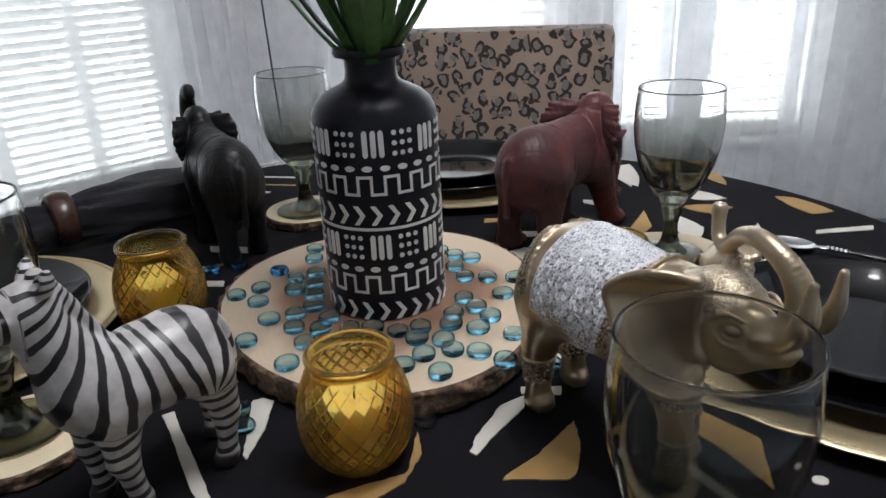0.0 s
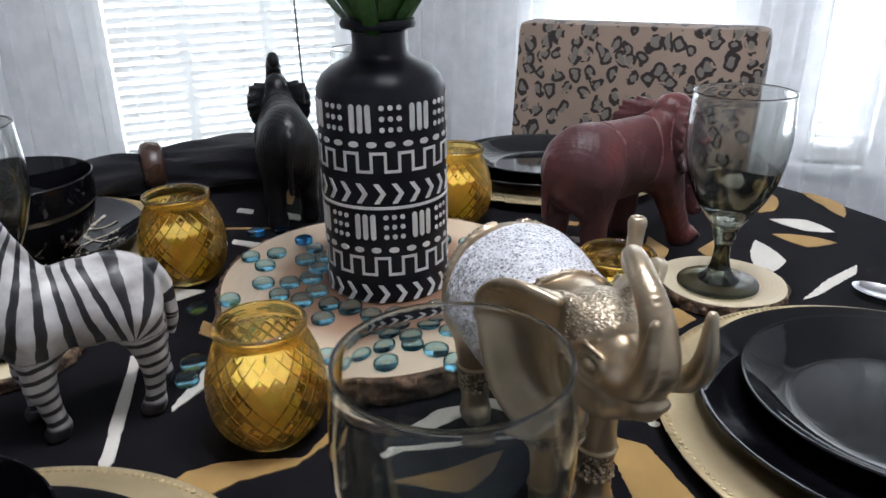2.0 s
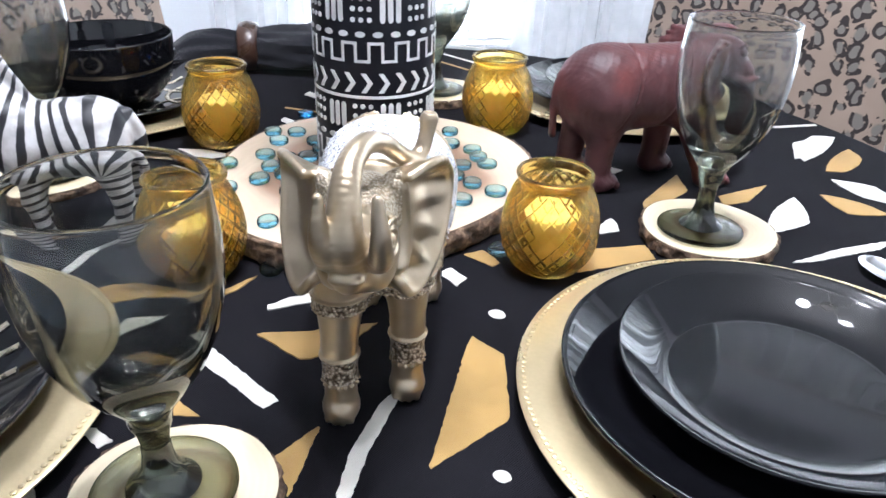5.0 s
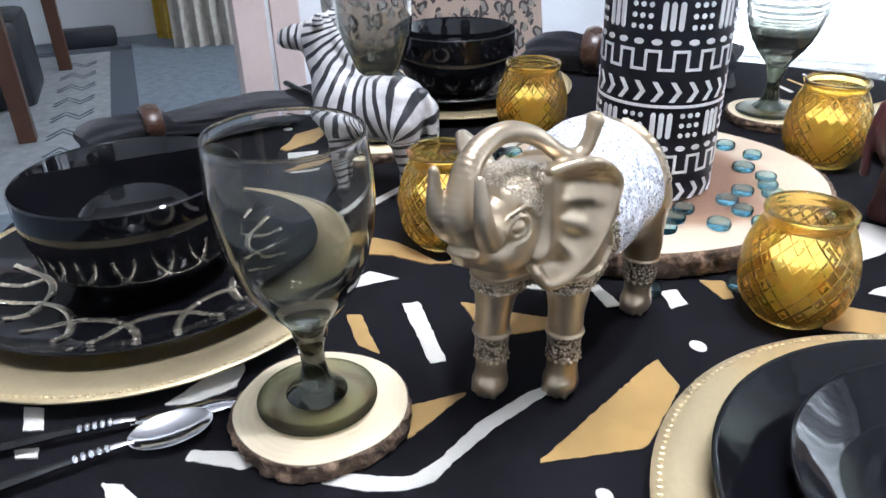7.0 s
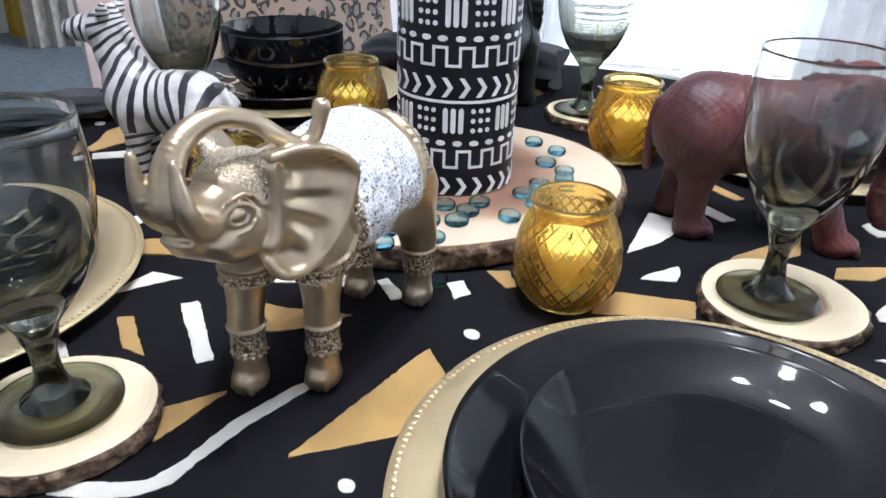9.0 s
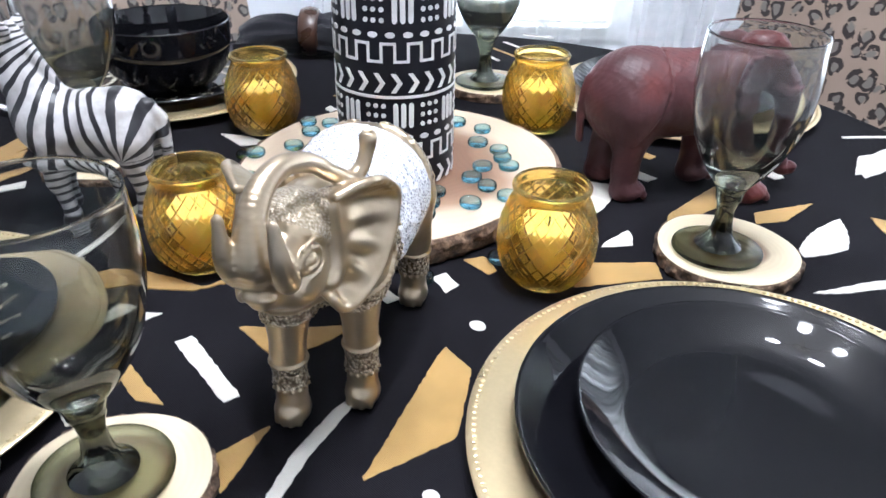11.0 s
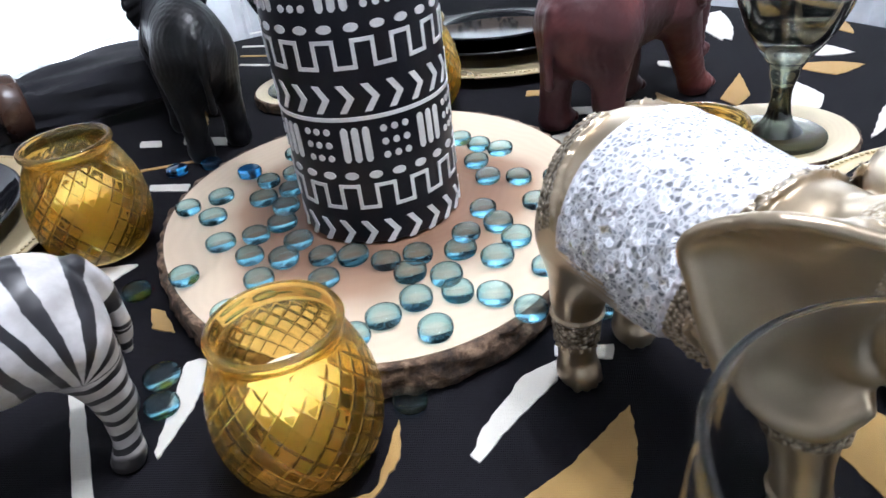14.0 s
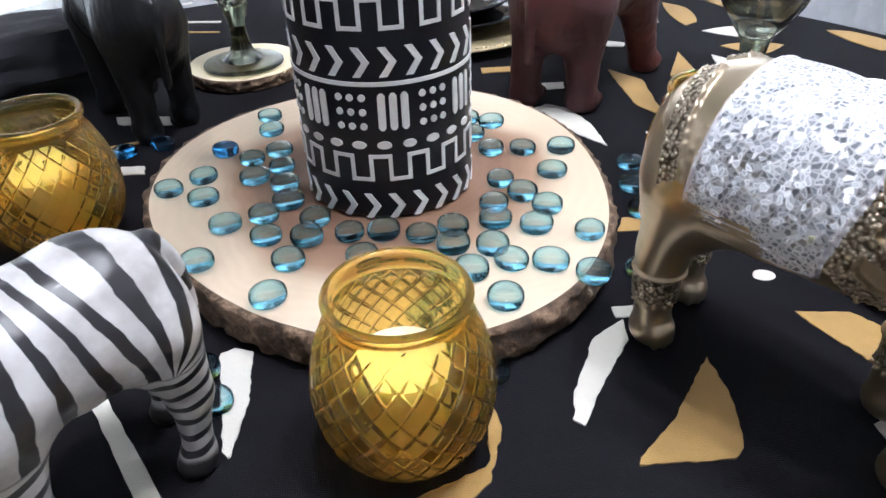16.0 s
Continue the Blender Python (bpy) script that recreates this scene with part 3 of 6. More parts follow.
def curtain(a, b, s, e, waves, depth=0.02, off=0.09):
    """A gathered sheer panel along a wall, from its rod down to the floor."""
    m, _ = wall_matrix(a, b)
    bm = bmesh.new()
    n, rows = waves * 10, (2.2, 1.6, 1.0, 0.45, 0.02)
    cols = []
    for i in range(n + 1):
        u = i / n
        ph = u * waves * 2 * math.pi
        col = []
        for k, z in enumerate(rows):
            y = -off + depth * math.sin(ph + 0.35 * k + 0.8 * math.sin(u * 9)) * (0.7 + 0.12 * k)
            col.append(bm.verts.new((s + (e - s) * u + 0.012 * math.sin(ph * 2 + k), y, z)))
        cols.append(col)
    for c, d in zip(cols, cols[1:]):
        for k in range(len(rows) - 1):
            bm.faces.new((c[k], d[k], d[k + 1], c[k + 1]))
    root = thing("sheer_curtain", m, "white sheer voile curtain hanging in soft folds", "curtain", "sheer curtains")
    part("panel", bm, M_SHEER, root)
    return root


for s, e, n, off in ((0.02, 0.5, 4, 0.09), (0.48, 1.18, 4, 0.1), (1.16, 1.42, 3, 0.085), (1.4, 2.1, 5, 0.1), (2.08, 2.8, 5, 0.09)):
    curtain(NB, NA, s, e, n, off=off)
curtain(BB, BA, 0.03, 0.3, 4)
curtain(BB, BA, 0.29, 1.14, 5, 0.016, 0.1)
curtain(BB, BA, 1.13, 1.4, 4)
for a, b in ((NB, NA), (BB, BA)):
    m, length = wall_matrix(a, b)
    rod = thing("curtain_rod", m, "thin metal curtain rod above the window", "curtain rod")
    bm = bmesh.new()
    tube(bm, [(0.03, -0.09, 2.21), (length - 0.03, -0.09, 2.21)], 0.009, 12)
    part("pole", bm, M_BRASS, rod)
    for x in (0.1, length - 0.1):
        bm = bmesh.new()
        box(bm, (x - 0.01, -0.1, 2.195), (x + 0.01, 0, 2.225), bevel=0.002)
        part("bracket", bm, M_BRASS, rod)

# ---- chandelier over the table ----
LX, LY, LZ = 0.21, 0.53, 2.12
lamp = thing("chandelier", pose(LX, LY, LZ), "brushed metal chandelier with four glowing bulbs over the table", "chandelier")
part("canopy", lathe([(0, ROOF - LZ), (0.07, ROOF - LZ), (0.065, ROOF - LZ - 0.02), (0.02, ROOF - LZ - 0.03), (0, ROOF - LZ - 0.03)], 32), M_BRASS, lamp)
part("stem", lathe([(0, ROOF - LZ - 0.028), (0.008, ROOF - LZ - 0.028), (0.008, 0.02), (0.022, 0.01), (0.026, -0.01), (0.018, -0.03), (0, -0.035)], 20), M_BRASS, lamp)
for k in range(4):
    a = radians(25 + 90 * k)
    x, y = 0.2 * math.cos(a), 0.2 * math.sin(a)
    bm = bmesh.new()
    tube(bm, spline([(0.015 * math.cos(a), 0.015 * math.sin(a), -0.01), (x * 0.6, y * 0.6, 0.0), (x, y, -0.05)], 5), 0.007, 10)
    part("arm", bm, M_BRASS, lamp)
    bulb = part("bulb", lathe([(0, -0.165), (0.027, -0.159), (0.042, -0.128), (0.04, -0.096), (0.017, -0.062), (0, -0.05)], 20), M_BULB, lamp)
    bulb.matrix_basis = Matrix.Translation((x, y, 0))
    bulb.visible_shadow = False
    p = new("bulb_light", bpy.data.lights.new("bulb_light", "POINT"))
    p.data.energy, p.data.color, p.data.shadow_soft_size = 9.0, (1.0, 0.985, 0.97), 0.03
    p.location = (LX + x, LY + y, LZ - 0.11)

# ---- table and cloth ----
TX, TY, TOP = -0.05, 0.63, 0.75
table = thing("round_table", pose(TX, TY, 0), "round dining table under a black cloth", "table")
part("tabletop", lathe([(0, 0.715), (0.585, 0.715), (0.595, 0.722), (0.595, 0.74), (0.59, 0.744), (0, 0.744)], 96), M_WOOD, table)
part("pedestal", lathe([(0, 0.03), (0.07, 0.03), (0.05, 0.2), (0.045, 0.5), (0.09, 0.69), (0.09, 0.715), (0, 0.715)], 32), M_WOOD, table)
for k in range(4):
    a = radians(45 + 90 * k)
    bm = bmesh.new()
    tube(bm, spline([(0.04 * math.cos(a), 0.04 * math.sin(a), 0.2), (0.2 * math.cos(a), 0.2 * math.sin(a), 0.12), (0.33 * math.cos(a), 0.33 * math.sin(a), 0.022)], 6), 0.022, 10)
    part("leg", bm, M_WOOD, table)


def drape(a, r, z):
    if z > TOP - 0.008:
        return r
    f = min(1, (TOP - z) / 0.2)
    return r + f * (0.018 * math.sin(a * 17) + 0.012 * math.sin(a * 29 + 1)) + 0.008 * f


cloth = thing("tablecloth", Matrix(), "black cotton mudcloth tablecloth printed with cream and ochre shapes", "tablecloth")
bm = lathe([(0, TOP), (0.2, TOP), (0.4, TOP), (0.595, TOP), (0.602, TOP - 0.002), (0.606, TOP - 0.008), (0.61, TOP - 0.05), (0.615, TOP - 0.12), (0.62, TOP - 0.2), (0.622, TOP - 0.26),
            (0.619, TOP - 0.26), (0.603, TOP - 0.05), (0.598, TOP - 0.005), (0, TOP - 0.003)], 240, drape)
ob = part("fabric", bm, M_CLOTH, cloth)
ob.matrix_basis = Matrix.Translation((TX, TY, 0))
CREAM, GOLD = M_CREAM, M_GOLD
LAYER = [0]


def flat_shape(material, pts):
    """One printed shape, a hair proud of the cloth."""
    LAYER[0] += 1
    z = TOP + 0.0004 + 0.000012 * LAYER[0]
    bm = bmesh.new()
    f = bm.faces.new([bm.verts.new((x, y, z)) for x, y in pts])
    ext = bmesh.ops.extrude_face_region(bm, geom=[f])
    for v in ext["geom"]:
        if isinstance(v, bmesh.types.BMVert):
            v.co.z -= 0.0012
    part("print_motif", bm, material, cloth, smooth=False)


def ragged(pts, step=0.0032, wob=0.0006):
    out = []
    for (x0, y0), (x1, y1) in zip(pts, pts[1:] + pts[:1]):
        n = max(1, int(math.hypot(x1 - x0, y1 - y0) / step))
        for i in range(n):
            u = i / n
            j = random.uniform(-wob, wob), random.uniform(-wob, wob)
            out.append((x0 + (x1 - x0) * u + j[0], y0 + (y1 - y0) * u + j[1]))
    return out


def motif(material, *corners):
    soft = []
    for i, c in enumerate(corners):
        for d in (corners[i - 1], corners[(i + 1) % len(corners)]):
            soft.append((c[0] + (d[0] - c[0]) * 0.04, c[1] + (d[1] - c[1]) * 0.04))
    flat_shape(material, ragged(soft))


def leaf(material, *corners):
    """A motif whose long edges swell outwards between sharp tips."""
    cx, cy = sum(c[0] for c in corners) / len(corners), sum(c[1] for c in corners) / len(corners)
    pts = []
    for i, a in enumerate(corners):
        b = corners[(i + 1) % len(corners)]
        for u in (0.0, 0.2, 0.4, 0.6, 0.8):
            x, y = a[0] + (b[0] - a[0]) * u, a[1] + (b[1] - a[1]) * u
            out = 0.06 * math.hypot(b[0] - a[0], b[1] - a[1]) * 4 * u * (1 - u)
            n = Vector((b[1] - a[1], a[0] - b[0])).normalized()
            if n.dot(Vector((x - cx, y - cy))) < 0:
                n = -n
            pts.append((x + n.x * out, y + n.y * out))
    flat_shape(material, ragged(pts))


def dot(material, c, r):
    flat_shape(material, [(c[0] + r * (1 + random.uniform(-0.08, 0.08)) * math.cos(a), c[1] + r * 0.85 * math.sin(a)) for a in np.linspace(0, 2 * math.pi, 18, endpoint=False)])


def stroke(material, width, *line):
    p = spline(line, 10)
    d = np.gradient(p, axis=0)
    d /= np.linalg.norm(d, axis=1)[:, None]
    n = np.stack([-d[:, 1], d[:, 0]], 1) * width / 2
    w = np.array([random.uniform(0.8, 1.15) for _ in p])[:, None]
    flat_shape(material, [tuple(q) for q in p + n * w] + [tuple(q) for q in (p - n * w)[::-1]])


dot(CREAM, (0.157, 0.521), 0.0063)
dot(CREAM, (0.243, 0.391), 0.0051)
dot(CREAM, (0.190, 0.508), 0.0040)
dot(CREAM, (-0.433, 0.364), 0.0072)
motif(GOLD, (0.209, 0.369), (0.157, 0.487), (0.187, 0.483), (0.223, 0.432))
motif(CREAM, (0.026, 0.356), (0.028, 0.369), (0.104, 0.360), (0.102, 0.349))
motif(GOLD, (0.023, 0.314), (0.027, 0.324), (0.079, 0.322), (0.062, 0.311))
motif(CREAM, (-0.011, 0.316), (-0.024, 0.333), (-0.031, 0.348), (-0.011, 0.367), (-0.012, 0.347))
motif(CREAM, (-0.150, 0.335), (-0.129, 0.361), (-0.124, 0.356), (-0.138, 0.339))
motif(GOLD, (0.139, 0.360), (0.136, 0.320), (0.164, 0.311))
motif(CREAM, (0.153, 0.407), (0.1545, 0.392), (0.166, 0.356), (0.187, 0.318), (0.1905, 0.3035), (0.184, 0.288), (0.17, 0.264), (0.176, 0.257), (0.191, 0.278), (0.1995, 0.297), (0.1995, 0.313), (0.19, 0.329), (0.175, 0.36), (0.162, 0.398), (0.159, 0.409))
motif(CREAM, (0.123, 0.196), (0.13, 0.192), (0.15, 0.221), (0.146, 0.233), (0.137, 0.225))
motif(CREAM, (0.028, 0.274), (0.042, 0.280), (0.058, 0.280), (0.056, 0.272))
motif(CREAM, (0.117, 0.699), (0.064, 0.776), (0.088, 0.788), (0.105, 0.776), (0.115, 0.740))
leaf(CREAM, (0.154, 0.680), (0.153, 0.707), (0.155, 0.721), (0.171, 0.702))
motif(GOLD, (0.161, 0.648), (0.200, 0.691), (0.217, 0.673), (0.175, 0.611))
motif(GOLD, (0.088, 0.578), (0.096, 0.595), (0.119, 0.586), (0.117, 0.577))
motif(CREAM, (0.090, 0.541), (0.092, 0.554), (0.112, 0.548), (0.112, 0.534))
motif(CREAM, (0.061, 0.495), (0.062, 0.504), (0.094, 0.504), (0.092, 0.492))
leaf(CREAM, (0.277, 0.883), (0.303, 0.832), (0.282, 0.790), (0.273, 0.802))
leaf(GOLD, (0.294, 1.072), (0.313, 1.046), (0.305, 0.992), (0.288, 0.981))
leaf(CREAM, (0.298, 0.958), (0.338, 0.967), (0.363, 0.933), (0.333, 0.929))
leaf(GOLD, (0.297, 0.908), (0.333, 0.912), (0.360, 0.899), (0.328, 0.877))
motif(CREAM, (0.309, 0.741), (0.335, 0.791), (0.370, 0.841), (0.366, 0.818), (0.322, 0.752))
leaf(GOLD, (0.347, 1.080), (0.386, 1.044), (0.382, 0.989), (0.365, 1.028))
motif(GOLD, (0.163, 0.775), (0.164, 0.863), (0.188, 0.829), (0.179, 0.744))
motif(GOLD, (0.217, 0.836), (0.248, 0.898), (0.244, 0.842), (0.228, 0.817))
leaf(GOLD, (0.426, 0.935), (0.448, 0.926), (0.473, 0.871), (0.443, 0.866))
motif(CREAM, (0.426, 0.812), (0.495, 0.821), (0.489, 0.808), (0.421, 0.801))
leaf(CREAM, (0.250, 1.093), (0.273, 1.106), (0.262, 0.996), (0.249, 1.024))
motif(CREAM, (0.074, 0.778), (0.101, 0.776), (0.115, 0.714), (0.097, 0.731))
motif(GOLD, (0.044, 0.887), (0.085, 0.885), (0.084, 0.873), (0.043, 0.873))
motif(CREAM, (0.080, 0.838), (0.114, 0.836), (0.112, 0.822), (0.079, 0.821))
leaf(CREAM, (0.178, 0.947), (0.204, 0.935), (0.199, 0.923), (0.178, 0.932))
motif(GOLD, (-0.334, 0.942), (-0.310, 0.937), (-0.275, 0.848), (-0.302, 0.852))
motif(CREAM, (-0.333, 0.818), (-0.311, 0.817), (-0.305, 0.803), (-0.328, 0.804))
motif(CREAM, (-0.289, 0.822), (-0.242, 0.816), (-0.236, 0.797), (-0.283, 0.805))
motif(CREAM, (-0.279, 0.722), (-0.241, 0.721), (-0.238, 0.707), (-0.274, 0.711))
stroke(GOLD, 0.0040, (-0.307, 0.750), (-0.256, 0.766))
stroke(CREAM, 0.0050, (-0.341, 1.174), (-0.292, 1.194))
stroke(CREAM, 0.0050, (-0.331, 1.114), (-0.241, 1.099))
stroke(GOLD, 0.0040, (-0.319, 1.073), (-0.236, 1.058))
stroke(CREAM, 0.0050, (-0.308, 1.038), (-0.267, 1.028))
motif(CREAM, (0.065, 0.493), (0.062, 0.475), (0.040, 0.446), (0.025, 0.422), (0.021, 0.425), (0.026, 0.443), (0.045, 0.480))
motif(GOLD, (0.041, 0.397), (0.068, 0.422), (0.097, 0.459), (0.098, 0.432), (0.092, 0.404), (0.085, 0.395))
motif(CREAM, (-0.134, 0.423), (-0.138, 0.427), (-0.149, 0.493), (-0.142, 0.497), (-0.132, 0.492), (-0.130, 0.460))
motif(GOLD, (-0.195, 0.546), (-0.184, 0.542), (-0.168, 0.521), (-0.185, 0.525))
motif(GOLD, (-0.093, 0.342), (-0.085, 0.371), (-0.068, 0.386), (-0.021, 0.405), (-0.017, 0.450), (-0.012, 0.425), (-0.023, 0.395), (-0.048, 0.374), (-0.062, 0.351), (-0.064, 0.330))
stroke(CREAM, 0.0085, (-0.211, 0.479), (-0.166, 0.406), (-0.137, 0.356), (-0.150, 0.338), (-0.167, 0.330))
motif(CREAM, (-0.288, 0.575), (-0.259, 0.594), (-0.229, 0.599), (-0.242, 0.573))
motif(CREAM, (-0.326, 0.342), (-0.319, 0.378), (-0.300, 0.370), (-0.309, 0.340))
motif(GOLD, (-0.398, 0.366), (-0.435, 0.422), (-0.407, 0.434), (-0.363, 0.352))
motif(CREAM, (0.237, 1.050), (0.259, 1.091), (0.271, 1.032), (0.252, 0.996))
stroke(CREAM, 0.0050, (0.204, 1.095), (0.244, 1.141))
motif(CREAM, (0.043, 0.104), (0.050, 0.116), (0.071, 0.117), (0.067, 0.106))
motif(CREAM, (0.083, 0.103), (0.086, 0.116), (0.095, 0.115), (0.090, 0.104))
motif(CREAM, (0.130, 0.149), (0.135, 0.159), (0.152, 0.168), (0.145, 0.152))
motif(CREAM, (0.076, 0.184), (0.057, 0.214), (0.054, 0.237), (0.076, 0.228), (0.082, 0.201))
motif(GOLD, (-0.343, 0.337), (-0.375, 0.359), (-0.385, 0.403), (-0.350, 0.380), (-0.334, 0.343))
motif(CREAM, (-0.533, 0.348), (-0.500, 0.385), (-0.490, 0.384), (-0.518, 0.350))
motif(GOLD, (-0.480, 0.346), (-0.465, 0.376), (-0.455, 0.369), (-0.464, 0.347))


# ---- wood slabs ----
def slab_shape(root, radius, height, face, seed, lump=0.03, segs=120, lobes=()):
    """A log slice; lobes are (count, size, angle) of its broad bulges."""
    def uneven(a, r, z):
        n = noise.noise(Vector((math.cos(a) * 1.3, math.sin(a) * 1.3, seed)))
        out = r * (1 + lump * n + sum(size * math.cos(k * (a - at)) for k, size, at in lobes))
        if r > radius * 0.985:
            u, v = math.cos(a), math.sin(a)
            q = radius / 0.16
            out += 0.0026 * noise.noise(Vector((u * 14 * q, v * 14 * q, seed + z * 160))) + 0.0026 * noise.noise(Vector((u * 40 * q, v * 40 * q, seed + z * 260)))
        return out

    part("sawn_face", lathe([(0, height), (radius * 0.4, height), (radius * 0.8, height), (radius * 0.975, height), (radius * 0.975, height - 0.003), (0, height - 0.003)], segs, uneven), face, root)
    edge = [(radius * (0.996 + 0.012 * math.sin(math.pi * k)), height * (1 - k) - 0.0004) for k in (0.02, 0.12, 0.24, 0.36, 0.48, 0.6, 0.72, 0.84, 0.94)]
    part("bark", lathe([(radius * 0.975, height - 0.0005)] + edge + [(radius * 0.985, 0), (0, 0), (0, height - 0.004), (radius * 0.97, height - 0.004)], segs * 2, uneven), M_BARK, root, "rough dark brown bark edge", angle=180)


SLAB_H = 0.021
slab = thing("wood_slab", pose(-0.055, 0.632, TOP + 0.001), "round sawn tree slab with bark edge as centrepiece base", "wood slab")
slab_shape(slab, 0.1615, SLAB_H, M_SLAB, 3.0, 0.012, 120, ((1, 0.0385, 2.402), (2, 0.0629, -1.297), (3, 0.0272, 0.818)))
COASTERS = ((0.237, 0.737, 0.058, 0), (0.1265, 0.271, 0.0515, 80), (-0.303, 0.443, 0.053, 140), (-0.187, 0.915, 0.055, 220))
COASTER_H = 0.0115
for i, (x, y, r, turn) in enumerate(COASTERS):
    c = thing("wood_coaster", pose(x, y, TOP + 0.001, 0, 0, turn), "pale sawn log slice coaster with bark rim", "coaster", "log slice coasters")
    slab_shape(c, r, COASTER_H, M_COASTER, 7.0 + i * 2.3, 0.05, 72)

# ---- vase ----
VX, VY, VR = -0.053, 0.632, 0.0535
VZ = TOP + SLAB_H + 0.001
vase = thing("vase", pose(VX, VY, VZ, 0, 0, 17), "matt black ceramic bottle vase with white painted tribal bands", "vase")
body = [(0, 0), (0.05, 0), (0.0528, 0.0025), (VR, 0.008), (VR, 0.168), (0.0528, 0.176), (0.049, 0.1845), (0.042, 0.191), (0.033, 0.1955), (0.0255, 0.199), (0.0225, 0.203), (0.0215, 0.210), (0.0218, 0.2185),
        (0.025, 0.2205), (0.0298, 0.2215), (0.0308, 0.2245), (0.0295, 0.2278), (0.026, 0.229), (0.0215, 0.2275), (0.019, 0.22), (0.0185, 0.205), (0.028, 0.19), (0.047, 0.17), (0.049, 0.01), (0, 0.006)]
part("body", lathe(body, 96), M_VASE, vase)


def wrap(bm, pts, thick=0.0007):
    """A closed shape given by (arc metres, height) laid on the vase's side."""
    f = []
    for s, z in pts:
        a = s / VR
        f.append(bm.verts.new(((VR + thick) * math.cos(a), (VR + thick) * math.sin(a), z)))
    g = []
    for s, z in pts:
        a = s / VR
        g.append(bm.verts.new(((VR - 0.0008) * math.cos(a), (VR - 0.0008) * math.sin(a), z)))
    bm.faces.new(f)
    for i in range(len(f)):
        j = (i + 1) % len(f)
        bm.faces.new((f[i], f[j], g[j], g[i]))


def oval(s, z, rx, rz, n=10):
    return [(s + rx * math.cos(a) * random.uniform(0.94, 1.06), z + rz * math.sin(a)) for a in np.linspace(0, 2 * math.pi, n, endpoint=False)]


def rounded_bar(s, z0, z1, w):
    j = random.uniform(-0.0003, 0.0003)
    return [(s - w / 2, z0 + w * 0.4), (s - w * 0.2, z0), (s + w * 0.2, z0), (s + w / 2, z0 + w * 0.4), (s + w / 2 + j, z1 - w * 0.4), (s + w * 0.2 + j, z1), (s - w * 0.2 + j, z1), (s - w / 2 + j, z1 - w * 0.4)]


CIRC = 2 * math.pi * VR
for base in (0.0, -0.0885):
    z0, z1 = 0.1475 + base, 0.1695 + base
    bm = bmesh.new()
    for g in range(7):
        s = CIRC * g / 7
        for k in (-1, 0, 1):
            wrap(bm, rounded_bar(s + k * 0.0066, z0, z1, 0.0043))
        for k in (-1, 0, 1):
            for q in (-1, 0, 1):
                wrap(bm, oval(s + CIRC / 14 + k * 0.0068, (z0 + z1) / 2 + q * 0.0085, 0.0021, 0.0021))
    part("painted_band", bm, M_PAINT, vase, "white painted bars and dots", smooth=False)
    bm = bmesh.new()
    for g in range(23):
        wrap(bm, oval(CIRC * g / 23, 0.1385 + base, 0.0042, 0.0024, 12))
    part("painted_band", bm, M_PAINT, vase, "white painted ovals", smooth=False)
    bm = bmesh.new()
    n, lo, hi, w = 15, 0.1155 + base, 0.1325 + base, 0.0023
    for g in range(n):
        s, p = CIRC * g / n, CIRC / n
        wrap(bm, [(s, lo), (s + w, lo), (s + w, hi), (s, hi)])
        wrap(bm, [(s + w, hi - w), (s + p / 2, hi - w), (s + p / 2, hi), (s + w, hi)])
        wrap(bm, [(s + p / 2, lo), (s + p / 2 + w, lo), (s + p / 2 + w, hi), (s + p / 2, hi)])
        wrap(bm, [(s + p / 2 + w, lo), (s + p, lo), (s + p, lo + w), (s + p / 2 + w, lo + w)])
    part("painted_band", bm, M_PAINT, vase, "white painted square key pattern", smooth=False)
    bm = bmesh.new()
    for g in range(23):
        s, zc, h = CIRC * g / 23, 0.0985 + base, 0.0082
        wrap(bm, [(s, zc + h), (s + 0.0042, zc + h), (s + 0.0098, zc), (s + 0.0056, zc)]), wrap(bm, [(s + 0.0056, zc), (s + 0.0098, zc), (s + 0.0042, zc - h), (s, zc - h)])
    part("painted_band", bm, M_PAINT, vase, "white painted chevrons", smooth=False)
bm = lathe([(VR - 0.0005, 0.0852), (VR + 0.0007, 0.0852), (VR + 0.0007, 0.0876), (VR - 0.0005, 0.0876)], 96, close=True)
part("painted_band", bm, M_PAINT, vase, "white painted line")

plant = thing("artificial_plant", pose(VX, VY, VZ + 0.2), "long green grass-like blades standing in the vase", "plant")
for i in range(84):
    a, out = random.uniform(0, 2 * math.pi), random.uniform(0.0, 1.0) ** (2 if i < 66 else 0.6)
    reach, tall = 0.035 + 0.14 * out, random.uniform(0.2, 0.34) * (1 - 0.45 * out)
    r0 = 0.0105 * math.sqrt(random.random())
    line = spline([(r0 * math.cos(a), r0 * math.sin(a), 0.008), ((r0 + reach * 0.2) * math.cos(a), (r0 + reach * 0.2) * math.sin(a), tall * 0.3), ((r0 + reach * 0.55) * math.cos(a), (r0 + reach * 0.55) * math.sin(a), tall * 0.75), (reach * math.cos(a + 0.1), reach * math.sin(a + 0.1), tall * (1 - 0.35 * out))], 6)
    k = len(line) - 1
    bm = bmesh.new()
    tube(bm, line, [0.0062 * (1 - (j / k) ** 2.2) + 0.0004 for j in range(k + 1)], 6, 0.28)
    part("blade", bm, M_LEAF, plant)

bm = bmesh.new()
tube(bm, spline([(0.004, 0.002, 0.01), (-0.02, 0.008, 0.13), (-0.055, 0.022, 0.23), (-0.088, 0.032, 0.2), (-0.0925, 0.034, 0.1), (-0.0915, 0.033, 0.03), (-0.089, 0.032, -0.05)], 8), 0.0008, 6)
part("strand", bm, M_STRAND, plant, "thin dark drooping strand")


